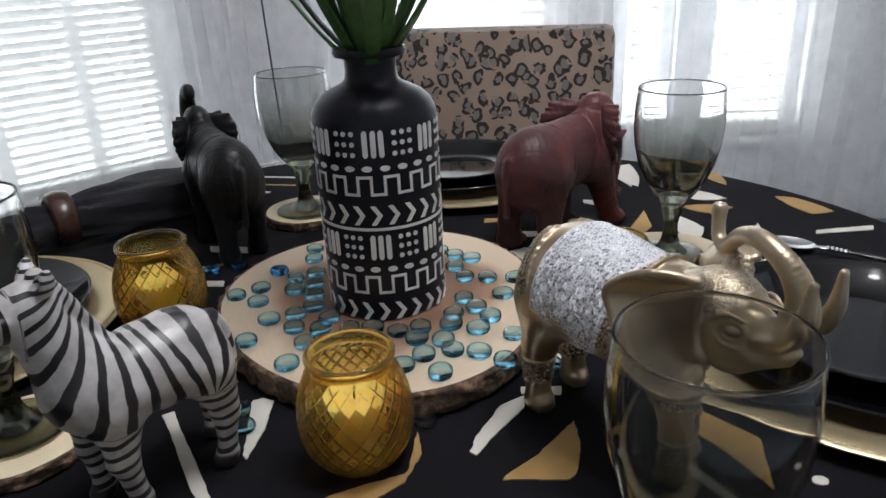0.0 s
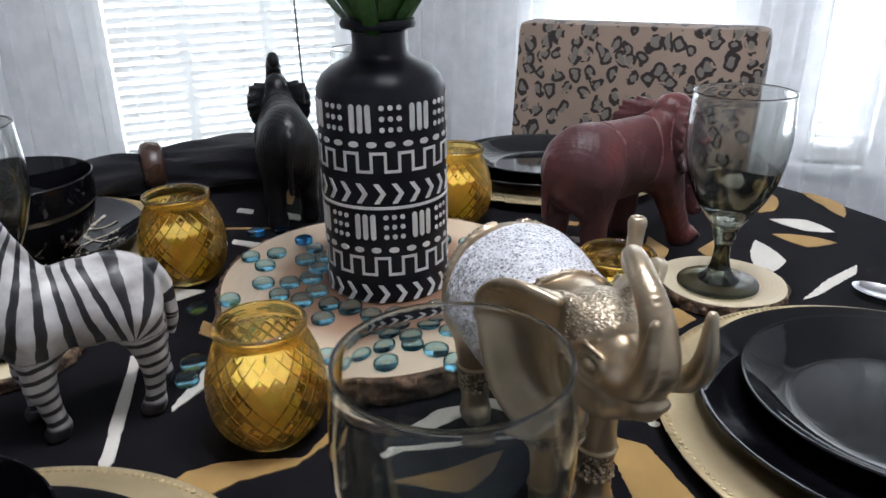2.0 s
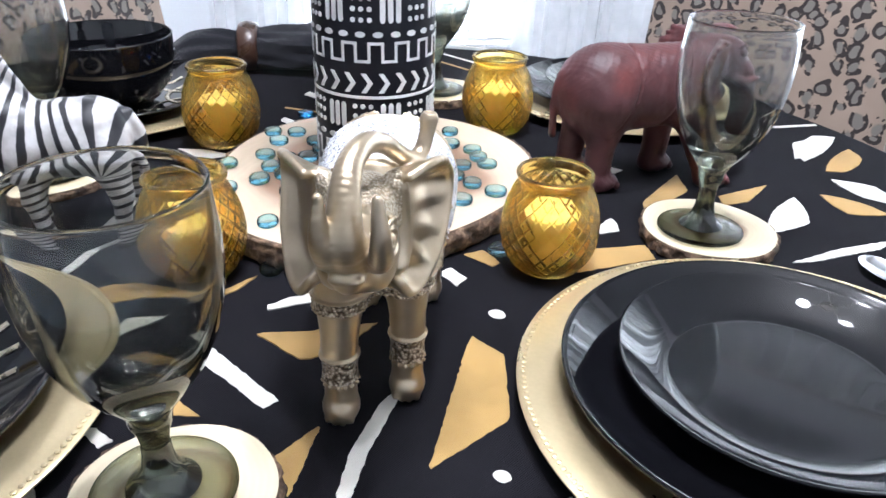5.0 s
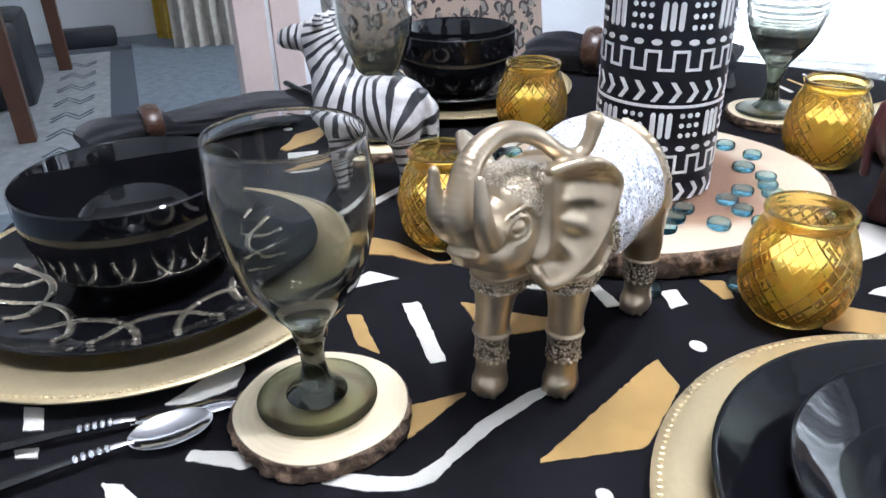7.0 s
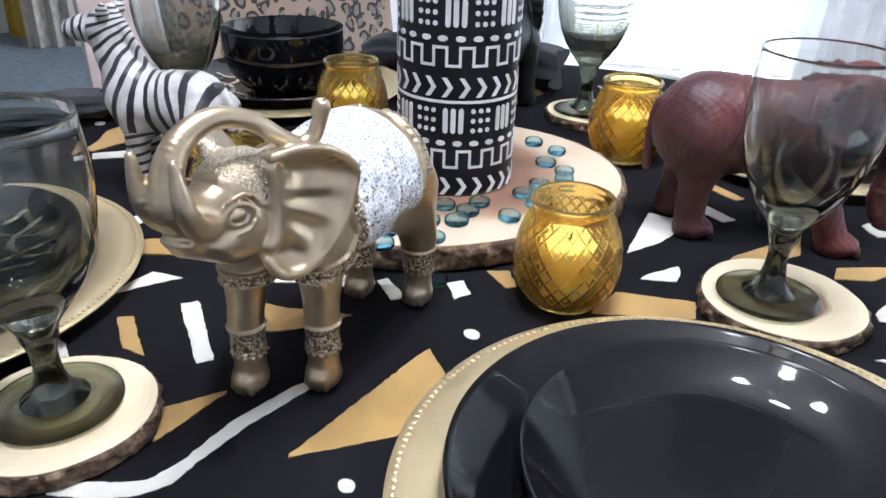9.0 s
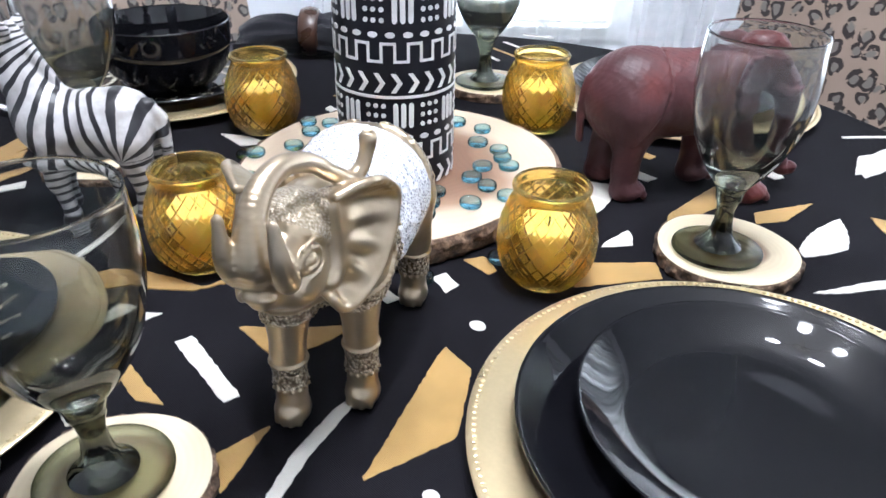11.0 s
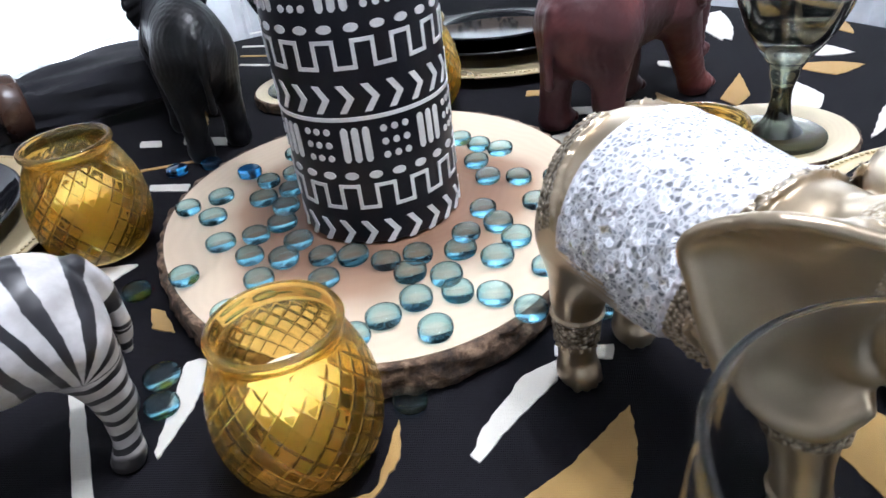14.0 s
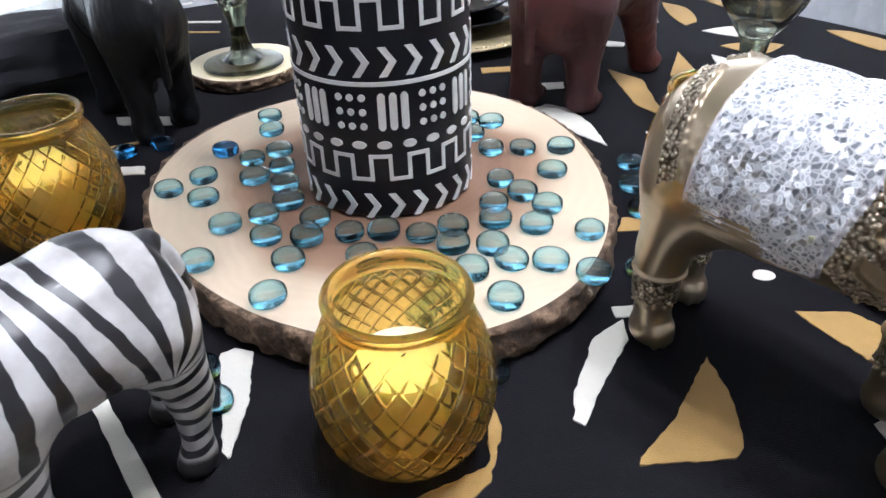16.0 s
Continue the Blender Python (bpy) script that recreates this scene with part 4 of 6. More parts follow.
# ---- glass gems ----
def gem_mesh():
    return lathe([(0, 0), (0.0078, 0.0001), (0.0087, 0.0008), (0.0091, 0.0022), (0.0091, 0.0040), (0.0087, 0.0054), (0.0078, 0.0061), (0.0066, 0.0063), (0.004, 0.0067), (0, 0.0069)], 28, lambda a, r, z: r * (1 + 0.04 * math.sin(2 * a + 0.7)))


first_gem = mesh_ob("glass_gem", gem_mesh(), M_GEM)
dark_gem = mesh_ob("glass_gem", gem_mesh(), M_GEM_DARK)
used = [False, False]


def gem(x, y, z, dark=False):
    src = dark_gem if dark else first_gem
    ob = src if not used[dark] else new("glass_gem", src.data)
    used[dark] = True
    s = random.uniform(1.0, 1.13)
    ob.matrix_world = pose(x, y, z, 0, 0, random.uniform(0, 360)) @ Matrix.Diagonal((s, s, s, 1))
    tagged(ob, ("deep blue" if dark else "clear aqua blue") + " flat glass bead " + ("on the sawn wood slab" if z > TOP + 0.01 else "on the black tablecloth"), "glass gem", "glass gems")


GZ = VZ
for x, y in ((-0.199, 0.634), (-0.179, 0.649), (-0.174, 0.619), (-0.165, 0.546), (-0.149, 0.671), (-0.144, 0.643), (-0.155, 0.584), (-0.133, 0.592), (-0.129, 0.567), (-0.140, 0.718), (-0.144, 0.745), (-0.131, 0.682), (-0.127, 0.656)):
    gem(x, y, GZ)
for x, y in ((-0.123, 0.630), (-0.119, 0.607), (-0.101, 0.583), (-0.105, 0.563), (-0.114, 0.540), (-0.122, 0.508), (-0.080, 0.564), (-0.060, 0.563), (-0.073, 0.539), (-0.038, 0.556), (-0.019, 0.562), (-0.021, 0.543), (-0.014, 0.517)):
    gem(x, y, GZ)
for x, y in ((0.001, 0.539), (-0.030, 0.501), (0.000, 0.490), (0.007, 0.566), (0.009, 0.585), (0.009, 0.523), (0.030, 0.557), (0.030, 0.519), (0.050, 0.505), (0.059, 0.546), (0.041, 0.578), (0.029, 0.596), (0.018, 0.615)):
    gem(x, y, GZ)
for x, y in ((0.019, 0.661), (0.041, 0.658), (0.068, 0.656), (0.054, 0.622), (0.026, 0.706), (0.009, 0.716), (0.009, 0.687), (-0.043, 0.486), (-0.089, 0.753), (-0.056, 0.758), (-0.034, 0.727), (-0.007, 0.729)):
    gem(x, y, GZ)
for x, y in ((-0.17, 0.688),):
    gem(x, y, GZ, True)
for x, y in ((-0.012, 0.459), (-0.156, 0.478), (-0.146, 0.456), (0.123, 0.663), (0.115, 0.631), (0.110, 0.598), (0.088, 0.532), (-0.211, 0.560)):
    gem(x, y, TOP + 0.0012)
for x, y in ((-0.261, 0.741), (-0.233, 0.752)):
    gem(x, y, TOP + 0.0012, True)


# ---- amber candle jars ----
def WALL(z):
    """Midway between the jar's outer and inner face."""
    return float(np.interp(z, (0.004, 0.016, 0.03, 0.044, 0.058, 0.07, 0.0785), (0.0275, 0.0356, 0.0392, 0.0395, 0.0369, 0.0325, 0.0286)))


def jar_ripple(a, r, z):
    if not 0.005 < z < 0.0775 or r < WALL(z):
        return r
    p, q = math.pi * (23 * a / (2 * math.pi) + z / 0.013), math.pi * (23 * a / (2 * math.pi) - z / 0.013)
    fade = max(0, min(1, (z - 0.005) / 0.004, (0.0775 - z) / 0.004))
    g = min(1, min(abs(math.sin(p)), abs(math.sin(q))) / 0.27)
    return r + fade * (0.0017 * g * g * (3 - 2 * g) - 0.0012)


outer = [(0.0235, 0.0), (0.0268, 0.0015)] + [(float(r), float(z)) for r, z in spline([(0.0295, 0.004), (0.0372, 0.016), (0.0407, 0.03), (0.0409, 0.044), (0.0384, 0.058), (0.034, 0.07), (0.0302, 0.0785)], 17)]
jar_profile = [(0, 0.0015), (0.02, 0.001)] + outer + [(0.0296, 0.0805), (0.0302, 0.0825), (0.0316, 0.0845), (0.0319, 0.0868), (0.0308, 0.0886), (0.0292, 0.0886), (0.0279, 0.087), (0.0272, 0.083)]
jar_profile += [(0.027, 0.0785), (0.031, 0.07), (0.0354, 0.058), (0.0381, 0.044), (0.0377, 0.03), (0.034, 0.016), (0.026, 0.006), (0, 0.0055)]
jar = thing("candle_jar", pose(-0.055, 0.4245, TOP + 0.001) @ Matrix.Scale(0.945, 4), "amber glass jar with quilted diamond relief, yellow candle inside", "candle jar", "amber candle jars")
part("glass", lathe(jar_profile, 390, jar_ripple), M_AMBER, jar, angle=180)
candle = part("candle", lathe([(0, 0.0068), (0.019, 0.0068), (0.0198, 0.009), (0.0228, 0.0485), (0.0218, 0.0505), (0.013, 0.0495), (0, 0.049)], 40), M_WAX, jar, "pale yellow wax candle")
bm = bmesh.new()
tube(bm, [(0, 0, 0.0485), (0.0005, 0, 0.053), (0.0015, 0.0005, 0.0565)], 0.0007, 6)
part("wick", bm, M_WICK, candle)
for x, y, turn, size in ((0.150, 0.605, 40, 0.985), (-0.264, 0.62, 75, 1.05), (-0.057, 0.854, 110, 1.06)):
    copy_thing(jar, pose(x, y, TOP + 0.001, 0, 0, turn) @ Matrix.Scale(size, 4))

# ---- goblets ----
goblet = thing("goblet", pose(0.233, 0.725, TOP + COASTER_H + 0.002) @ Matrix.Diagonal((1.06, 1.06, 1.01, 1)), "smoky grey-green glass water goblet on a log slice", "goblet", "smoke glass goblets")
foot = [(0, 0.0018), (0.018, 0.001), (0.0322, 0.0), (0.0338, 0.0012), (0.0336, 0.0026), (0.031, 0.0036), (0.024, 0.0045), (0.018, 0.0052), (0, 0.0052)]
part("foot", lathe(foot, 72), M_SMOKE_DARK, goblet, "thick smoky glass foot", angle=60)
stem = [(0, 0.0053), (0.0172, 0.0053), (0.0162, 0.0066), (0.0128, 0.0098), (0.0098, 0.0142), (0.0080, 0.02), (0.0068, 0.028), (0.0066, 0.036), (0.0078, 0.0425), (0.0095, 0.047), (0.0098, 0.05), (0.0105, 0.054), (0.0128, 0.0585), (0, 0.0585)]
part("stem", lathe(stem, 48), M_STEM, goblet, "thick smoky glass stem", angle=60)
cup = [(0, 0.0587), (0.0128, 0.0587), (0.0145, 0.061), (0.0212, 0.0705), (0.0285, 0.083), (0.0348, 0.099), (0.0388, 0.117), (0.0405, 0.134), (0.0402, 0.15), (0.0390, 0.165), (0.0386, 0.1715), (0.0387, 0.1728),
       (0.0384, 0.1736), (0.0379, 0.1739), (0.0374, 0.1736), (0.0371, 0.1728), (0.0373, 0.1715), (0.0381, 0.165), (0.0392, 0.15), (0.0394, 0.134), (0.0376, 0.117), (0.0334, 0.099), (0.0268, 0.084), (0.0185, 0.0735), (0.0085, 0.0675), (0, 0.066)]
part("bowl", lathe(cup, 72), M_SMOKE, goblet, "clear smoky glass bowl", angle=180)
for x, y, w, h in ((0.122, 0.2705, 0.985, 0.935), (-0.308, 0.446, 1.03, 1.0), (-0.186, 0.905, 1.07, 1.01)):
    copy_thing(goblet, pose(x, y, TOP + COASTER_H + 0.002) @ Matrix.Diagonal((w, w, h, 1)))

# ---- place settings ----
def charger(x, y):
    root = thing("charger_plate", pose(x, y, TOP + 0.001), "round gold charger plate with beaded rim", "charger plate", "gold chargers")
    part("plate", lathe([(0, 0.003), (0.1, 0.003), (0.12, 0.004), (0.128, 0.008), (0.135, 0.0115), (0.15, 0.0125), (0.1635, 0.0135), (0.1655, 0.0125), (0.165, 0.011), (0.15, 0.009), (0.134, 0.008), (0.125, 0.003), (0.115, 0.0), (0, 0)], 120), M_CHARGER, root)
    bm = bmesh.new()
    for i in range(210):
        a = 2 * math.pi * i / 210
        bmesh.ops.create_icosphere(bm, subdivisions=1, radius=0.0019, matrix=pose(0.1612 * math.cos(a), 0.1608 * math.sin(a), 0.0136) @ Matrix.Diagonal((1, 1, 0.7, 1)))
    tagged(part("beading", bm, M_CHARGER, root, "raised gold beads"), kind="stuff")
    return root


def coupe(name, m, r, h, label, group):
    """A rimless plate that curves up to its edge."""
    root = thing(name, m, label, "plate", group)
    top = spline([(r * 0.3, 0.0035), (r * 0.6, 0.0036), (r * 0.7, 0.0046), (r * 0.79, 0.0082), (r * 0.89, h * 0.68), (r * 0.975, h - 0.0006)], 5)
    prof = [(0, 0.0035)] + [(float(a), float(b)) for a, b in top] + [(r * 0.988, h + 0.0005), (r * 0.997, h + 0.0006), (r * 1.003, h - 0.0002), (r * 1.003, h - 0.0014), (r * 0.93, h * 0.66), (r * 0.8, 0.0055), (r * 0.66, 0.001), (r * 0.6, 0.0), (0, 0.0)]
    part("glazed_body", lathe(prof, 112), M_BLACK_GLAZE, root)
    return root


def inlay(root, rc, ring, r0, r1, n, width, turn=0.0):
    """Metallic arcs of overlapping rings set round a plate, kept between r0 and r1."""
    for i in range(n):
        a0 = 2 * math.pi * i / n + turn
        pts, wid = [], []
        for t in np.linspace(-1, 1, 81):
            b = a0 + math.pi + t * math.pi
            x, y = rc * math.cos(a0) + ring * math.cos(b), rc * math.sin(a0) + ring * math.sin(b)
            rr = math.hypot(x, y)
            if r0 < rr < r1:
                pts.append((x, y, float(np.interp(rr, (0.07, 0.0921, 0.0988, 0.1068, 0.12015, 0.1315), (0.0035, 0.0042, 0.0062, 0.0094, 0.0132, 0.0182))) + 0.0003))
                wid.append(width)
        bm = bmesh.new()
        tube(bm, pts, wid, 8, 0.25)
        part("inlay_arc", bm, M_INLAY, root, "champagne metallic arc")


def bowl(m, label):
    root = thing("bowl", m, label, "bowl", "black soup bowls")
    prof = [(0, 0.006), (0.03, 0.006), (0.055, 0.012), (0.07, 0.03), (0.0768, 0.056), (0.0788, 0.081), (0.0798, 0.0828), (0.0811, 0.0815), (0.0808, 0.076), (0.0798, 0.056), (0.0735, 0.028), (0.058, 0.0085), (0.045, 0.004), (0.044, 0.0), (0.038, 0.0), (0.037, 0.003), (0, 0.003)]
    part("glazed_body", lathe(prof, 96), M_BLACK_GLAZE, root)
    return root


AX, AY = 0.3525, 0.542
BX, BY = -0.089, 0.186
CX, CY = -0.478, 0.612
DX, DY = 0.012, 1.062
for x, y in ((AX, AY), (BX, BY), (CX, CY), (DX, DY)):
    charger(x, y)
PZ = TOP + 0.0055
for x, y in ((AX, AY), (DX, DY)):
    coupe("dinner_plate", pose(x - 0.006, y, PZ), 0.1335, 0.022, "glossy black dinner plate on a gold charger", "black plates")
    coupe("salad_plate", pose(x - 0.006, y + 0.008, PZ + 0.0048), 0.1035, 0.021, "glossy black salad plate on a larger black plate", "black plates")
for x, y, turn in ((BX, BY, 0), (CX, CY, 20)):
    p = coupe("dinner_plate", pose(x, y, PZ, 0, 0, turn), 0.1335, 0.020, "black dinner plate with metallic scallop pattern on a gold charger", "patterned plates")
    inlay(p, 0.1165, 0.0455, 0.06, 0.1085, 12, 0.0029)
bowl(pose(BX - 0.003, BY - 0.001, PZ + 0.0045), "glossy black soup bowl on a patterned plate")
bowl(pose(CX + 0.02, CY - 0.005, PZ + 0.0045), "glossy black soup bowl on a patterned plate")


# ---- cutlery ----
def cutlery(kind, m):
    root = thing(kind, m, "polished steel " + kind + " with steel ribs and a black handle", kind, "cutlery")
    if kind == "spoon":
        bm = lathe([(0, -0.0042), (0.008, -0.0034), (0.0155, -0.001), (0.0195, 0.0026), (0.0188, 0.0028), (0.015, 0.0), (0.008, -0.0022), (0, -0.003)], 32)
        bmesh.ops.transform(bm, matrix=Matrix.Translation((0, 0, 0.0046)) @ Matrix.Diagonal((1.55, 1, 1, 1)), verts=bm.verts)
        part("bowl", bm, M_STEEL, root)
    elif kind == "fork":
        for k in (-1.5, -0.5, 0.5, 1.5):
            bm = bmesh.new()
            tube(bm, spline([(-0.028, k * 0.0052, 0.004), (0, k * 0.0052, 0.003), (0.02, k * 0.0055, 0.004), (0.042, k * 0.0052, 0.009)], 5), 0.0014, 6)
            part("tine", bm, M_STEEL, root)
        bm = bmesh.new()
        tube(bm, spline([(-0.04, 0, 0.006), (-0.032, 0, 0.004), (-0.024, 0, 0.004)], 3), [0.004] * 3 + [0.008] * 2 + [0.0095] * 2, 10, 0.3)
        part("neck", bm, M_STEEL, root)
    else:
        bm = bmesh.new()
        tube(bm, spline([(-0.03, 0, 0.004), (-0.018, 0, 0.003), (0.012, 0.001, 0.0028), (0.036, 0.001, 0.0028), (0.05, -0.003, 0.0028)], 4), [0.003] * 3 + [0.006] * 4 + [0.0085] * 6 + [0.006] * 3 + [0.0012], 12, 0.16)
        part("blade", bm, M_STEEL, root)
    bm = bmesh.new()
    tube(bm, spline([(-0.026, 0, 0.006), (-0.034, 0, 0.007), (-0.043, 0, 0.0072)], 6), [0.0026] * 7 + [0.0032] * 6, 10, 0.6)
    part("neck", bm, M_STEEL, root)
    bm = bmesh.new()
    tube(bm, spline([(-0.042, 0, 0.0072), (-0.085, 0, 0.0068), (-0.13, 0, 0.005), (-0.16, 0, 0.0046)], 6), [0.0036] * 6 + [0.0045] * 7 + [0.0052] * 6, 10, 0.7)
    handle = part("handle", bm, M_HANDLE, root, "glossy black handle")
    for k in range(5):
        bm = bmesh.new()
        bmesh.ops.create_icosphere(bm, subdivisions=2, radius=0.0036, matrix=pose(-0.043 - 0.0052 * k, 0, 0.0072) @ Matrix.Diagonal((0.72, 1.3, 1.0, 1)))
        part("rib", bm, M_STEEL, handle, "bright steel rib")


cutlery("spoon", pose(0.3755, 0.7625, TOP + 0.0016, 0, 0, 145) @ Matrix.Scale(0.85, 4))
cutlery("fork", pose(0.322, 0.375, TOP + 0.0016, 0, 0, 148))
cutlery("spoon", pose(0.1072, 0.1872, TOP + 0.0016, 0, 0, 97) @ Matrix.Scale(0.79, 4))
cutlery("knife", pose(0.0915, 0.189, TOP + 0.0016, 0, 0, 86) @ Matrix.Scale(0.79, 4))
cutlery("fork", pose(-0.455, 0.432, TOP + 0.0016, 0, 0, 12))


# ---- napkins ----
def napkin(m, length, flare, label, full=1.0):
    """A gathered cloth napkin pulled through a wooden ring at the origin, its full end towards +x."""
    root = thing("napkin", m, label, "napkin", "black napkins")
    bm = bmesh.new()
    rings, n = [], 40
    prof = spline([(-0.1, 0.05, 0.012), (-0.075, 0.045, 0.026), (-0.035, 0.03, 0.03), (0, 0.023, 0.027), (0.03, 0.032, 0.036), (length * 0.4, 0.045, 0.042), (length * 0.75, 0.055, 0.042), (length, flare, 0.03)], 5)
    for x, w, h in prof:
        h, ring = h * (full if x > 0.02 else 1), []
        for i in range(n):
            a = 2 * math.pi * i / n
            k = 1 + 0.09 * math.sin(5 * a + x * 22) + 0.04 * math.sin(11 * a - x * 40)
            ring.append(bm.verts.new((x + 0.006 * math.sin(3 * a), w * math.cos(a) * k, max(0.001, 0.028 + (h * math.sin(a) * k if math.sin(a) > 0 else 0.026 * math.sin(a))))))
        rings.append(ring)
    for a, b in zip(rings, rings[1:]):
        for i in range(n):
            bm.faces.new((a[i], a[(i + 1) % n], b[(i + 1) % n], b[i]))
    bm.faces.new(rings[0])
    bm.faces.new(rings[-1])
    part("folded_cloth", bm, M_NAPKIN, root)
    ring = part("napkin_ring", lathe([(0.0235, -0.011), (0.027, -0.0145), (0.032, -0.012), (0.0345, -0.006), (0.0352, 0), (0.0345, 0.006), (0.032, 0.012), (0.027, 0.0145), (0.0235, 0.011)], 40, close=True), M_RING, root, "polished dark brown wooden ring")
    ring.matrix_basis = Matrix.Translation((0, 0, 0.0355)) @ Matrix.Rotation(radians(90), 4, "Y")


napkin(pose(-0.472, 0.838, TOP + 0.001, 0, 0, 42), 0.2, 0.06, "black cotton napkin gathered in a brown wooden ring", 0.85)
napkin(pose(-0.445, 0.205, TOP + 0.001, 0, 0, 99) @ Matrix.Diagonal((0.8, 0.8, 0.62, 1)), 0.22, 0.05, "black cotton napkin gathered in a brown wooden ring", 0.5)


# ---- carved figures ----
class Sculpt:
    """A solid made of blended round shapes on a grid of points, turned into one mesh."""

    def __init__(self, lo, hi, step):
        self.lo, self.step = np.array(lo), step
        n = np.ceil((np.array(hi) - lo) / step).astype(int) + 1
        ax = [self.lo[i] + step * np.arange(n[i]) for i in range(3)]
        self.p = np.stack(np.meshgrid(*ax, indexing="ij"), -1).astype(np.float32)
        self.d = np.full(self.p.shape[:3], 0.05, np.float32)
        self.tags = []

    def near(self, lo, hi, k):
        """The part of the grid that a shape between lo and hi can reach."""
        pad = k + 0.008
        a = np.maximum(np.floor((np.array(lo) - pad - self.lo) / self.step), 0).astype(int)
        b = np.maximum(np.ceil((np.array(hi) + pad - self.lo) / self.step), 0).astype(int) + 1
        return tuple(slice(i, j) for i, j in zip(a, b))

    def blend(self, at, d, k):
        old = self.d[at]
        if k <= 0:
            self.d[at] = np.minimum(old, d)
        else:
            h = np.clip(0.5 + 0.5 * (old - d) / k, 0, 1)
            self.d[at] = old * (1 - h) + d * h - k * h * (1 - h)

    @staticmethod
    def cone(p, a, b, ra, rb):
        ab, ap = b - a, p - a
        t = np.clip(ap @ ab / float(ab @ ab), 0, 1)
        return np.linalg.norm(ap - t[..., None] * ab, axis=-1) - (ra + (rb - ra) * t)

    def limb(self, a, b, ra, rb, k=0.008, stripe=None):
        a, b = np.array(a, np.float32), np.array(b, np.float32)
        r = max(ra, rb)
        at = self.near(np.minimum(a, b) - r, np.maximum(a, b) + r, k)
        self.blend(at, self.cone(self.p[at], a, b, ra, rb), k)
        if stripe:
            self.tags.append((a, b, ra, rb, stripe))
        return self

    def chain(self, pts, radii, k=0.004, n=4, cut=False):
        q = spline([(*p, r) for p, r in zip(pts, radii)], n).astype(np.float32)
        r = q[:, 3].max()
        at = self.near(q[:, :3].min(0) - r, q[:, :3].max(0) + r, k)
        d = np.min([self.cone(self.p[at], u[:3], v[:3], u[3], v[3]) for u, v in zip(q, q[1:])], 0)
        if cut:
            self.d[at] = np.maximum(self.d[at], -d)
        else:
            self.blend(at, d, k)
        return self

    def egg(self, c, r, k=0.01, turn=(0, 0, 0), cut=False):
        m = np.array(Euler([radians(t) for t in turn]).to_matrix(), np.float32)
        c, r = np.array(c, np.float32), np.array(r, np.float32)
        at = self.near(c - r.max(), c + r.max(), k)
        q = (self.p[at] - c) @ m
        k0, k1 = np.linalg.norm(q / r, axis=-1), np.linalg.norm(q / (r * r), axis=-1) + 1e-9
        d = k0 * (k0 - 1) / k1
        if cut:
            self.d[at] = np.maximum(self.d[at], -d)
        else:
            self.blend(at, d, k)
        return self

    def mesh(self, name, materials, pick=None):
        d = self.d
        s = d < 0
        n = np.array(d.shape) - 1
        tot, cnt = np.zeros((*n, 3), np.float32), np.zeros(n, np.float32)
        corners = [(i, j, k) for i in (0, 1) for j in (0, 1) for k in (0, 1)]
        at = lambda arr, c: arr[c[0]:c[0] + n[0], c[1]:c[1] + n[1], c[2]:c[2] + n[2]]
        for c in corners:
            for axis in range(3):
                if c[axis]:
                    continue
                e = list(c)
                e[axis] = 1
                a, b = at(d, c), at(d, e)
                cross = (a < 0) != (b < 0)
                t = np.where(cross, a / np.where(cross, a - b, 1), 0)
                off = np.zeros((*n, 3), np.float32) + np.array(c, np.float32)
                off[..., axis] += t
                tot += off * cross[..., None]
                cnt += cross
        act = cnt > 0
        idx = np.full(n, -1, np.int64)
        idx[act] = np.arange(act.sum())
        cells = np.argwhere(act)
        verts = (cells + tot[act] / cnt[act][:, None]) * self.step + self.lo
        faces = []
        for axis in range(3):
            u, v = [(1, 2), (2, 0), (0, 1)][axis]
            sl = [slice(None)] * 3
            sl[axis] = slice(0, -1)
            sh = [slice(None)] * 3
            sh[axis] = slice(1, None)
            a, b = s[tuple(sl)], s[tuple(sh)]
            pos = np.argwhere(a != b)
            ok = (pos[:, u] > 0) & (pos[:, v] > 0) & (pos[:, u] < n[u]) & (pos[:, v] < n[v])
            pos = pos[ok]
            flip = ~a[tuple(pos.T)]
            q = []
            for du, dv in ((-1, -1), (0, -1), (0, 0), (-1, 0)):
                w = pos.copy()
                w[:, u] += du
                w[:, v] += dv
                q.append(idx[tuple(w.T)])
            q = np.stack(q, 1)
            q[flip] = q[flip][:, ::-1]
            faces.append(q)
        faces = np.concatenate(faces)
        faces = faces[(faces >= 0).all(1)]
        me = bpy.data.meshes.new(name)
        me.from_pydata(verts.tolist(), [], faces.tolist())
        for m in materials:
            me.materials.append(m)
        me.polygons.foreach_set("use_smooth", [True] * len(faces))
        if pick is not None:
            me.polygons.foreach_set("material_index", pick(verts[faces].mean(1)).astype(np.int32))
        me.update()
        return new(name, me), verts


LEGS = ((-0.0675, 0.0215), (-0.0575, -0.0215), (0.0435, 0.0165), (0.067, -0.0195))
MID = -0.004


def blanket(x, z):
    """How far a point lies inside the blanket's outline on the flank, in metres."""
    return np.minimum(np.minimum(x + 0.0345 + 0.05 * (0.12 - z), 0.018 + 0.243 * (z - 0.086) - x), z - 0.0865 - 0.05 * np.abs(x + 0.008))


def on_flank(y, z):
    """True within the barrel's own cross-section and a little beyond, which leaves the ears out."""
    return (np.abs(y + 0.003) < 0.0425 * np.sqrt(np.clip(1 - ((z - 0.1105) / 0.0435) ** 2, 0, 1)) + 0.0022) & (z > 0.06)


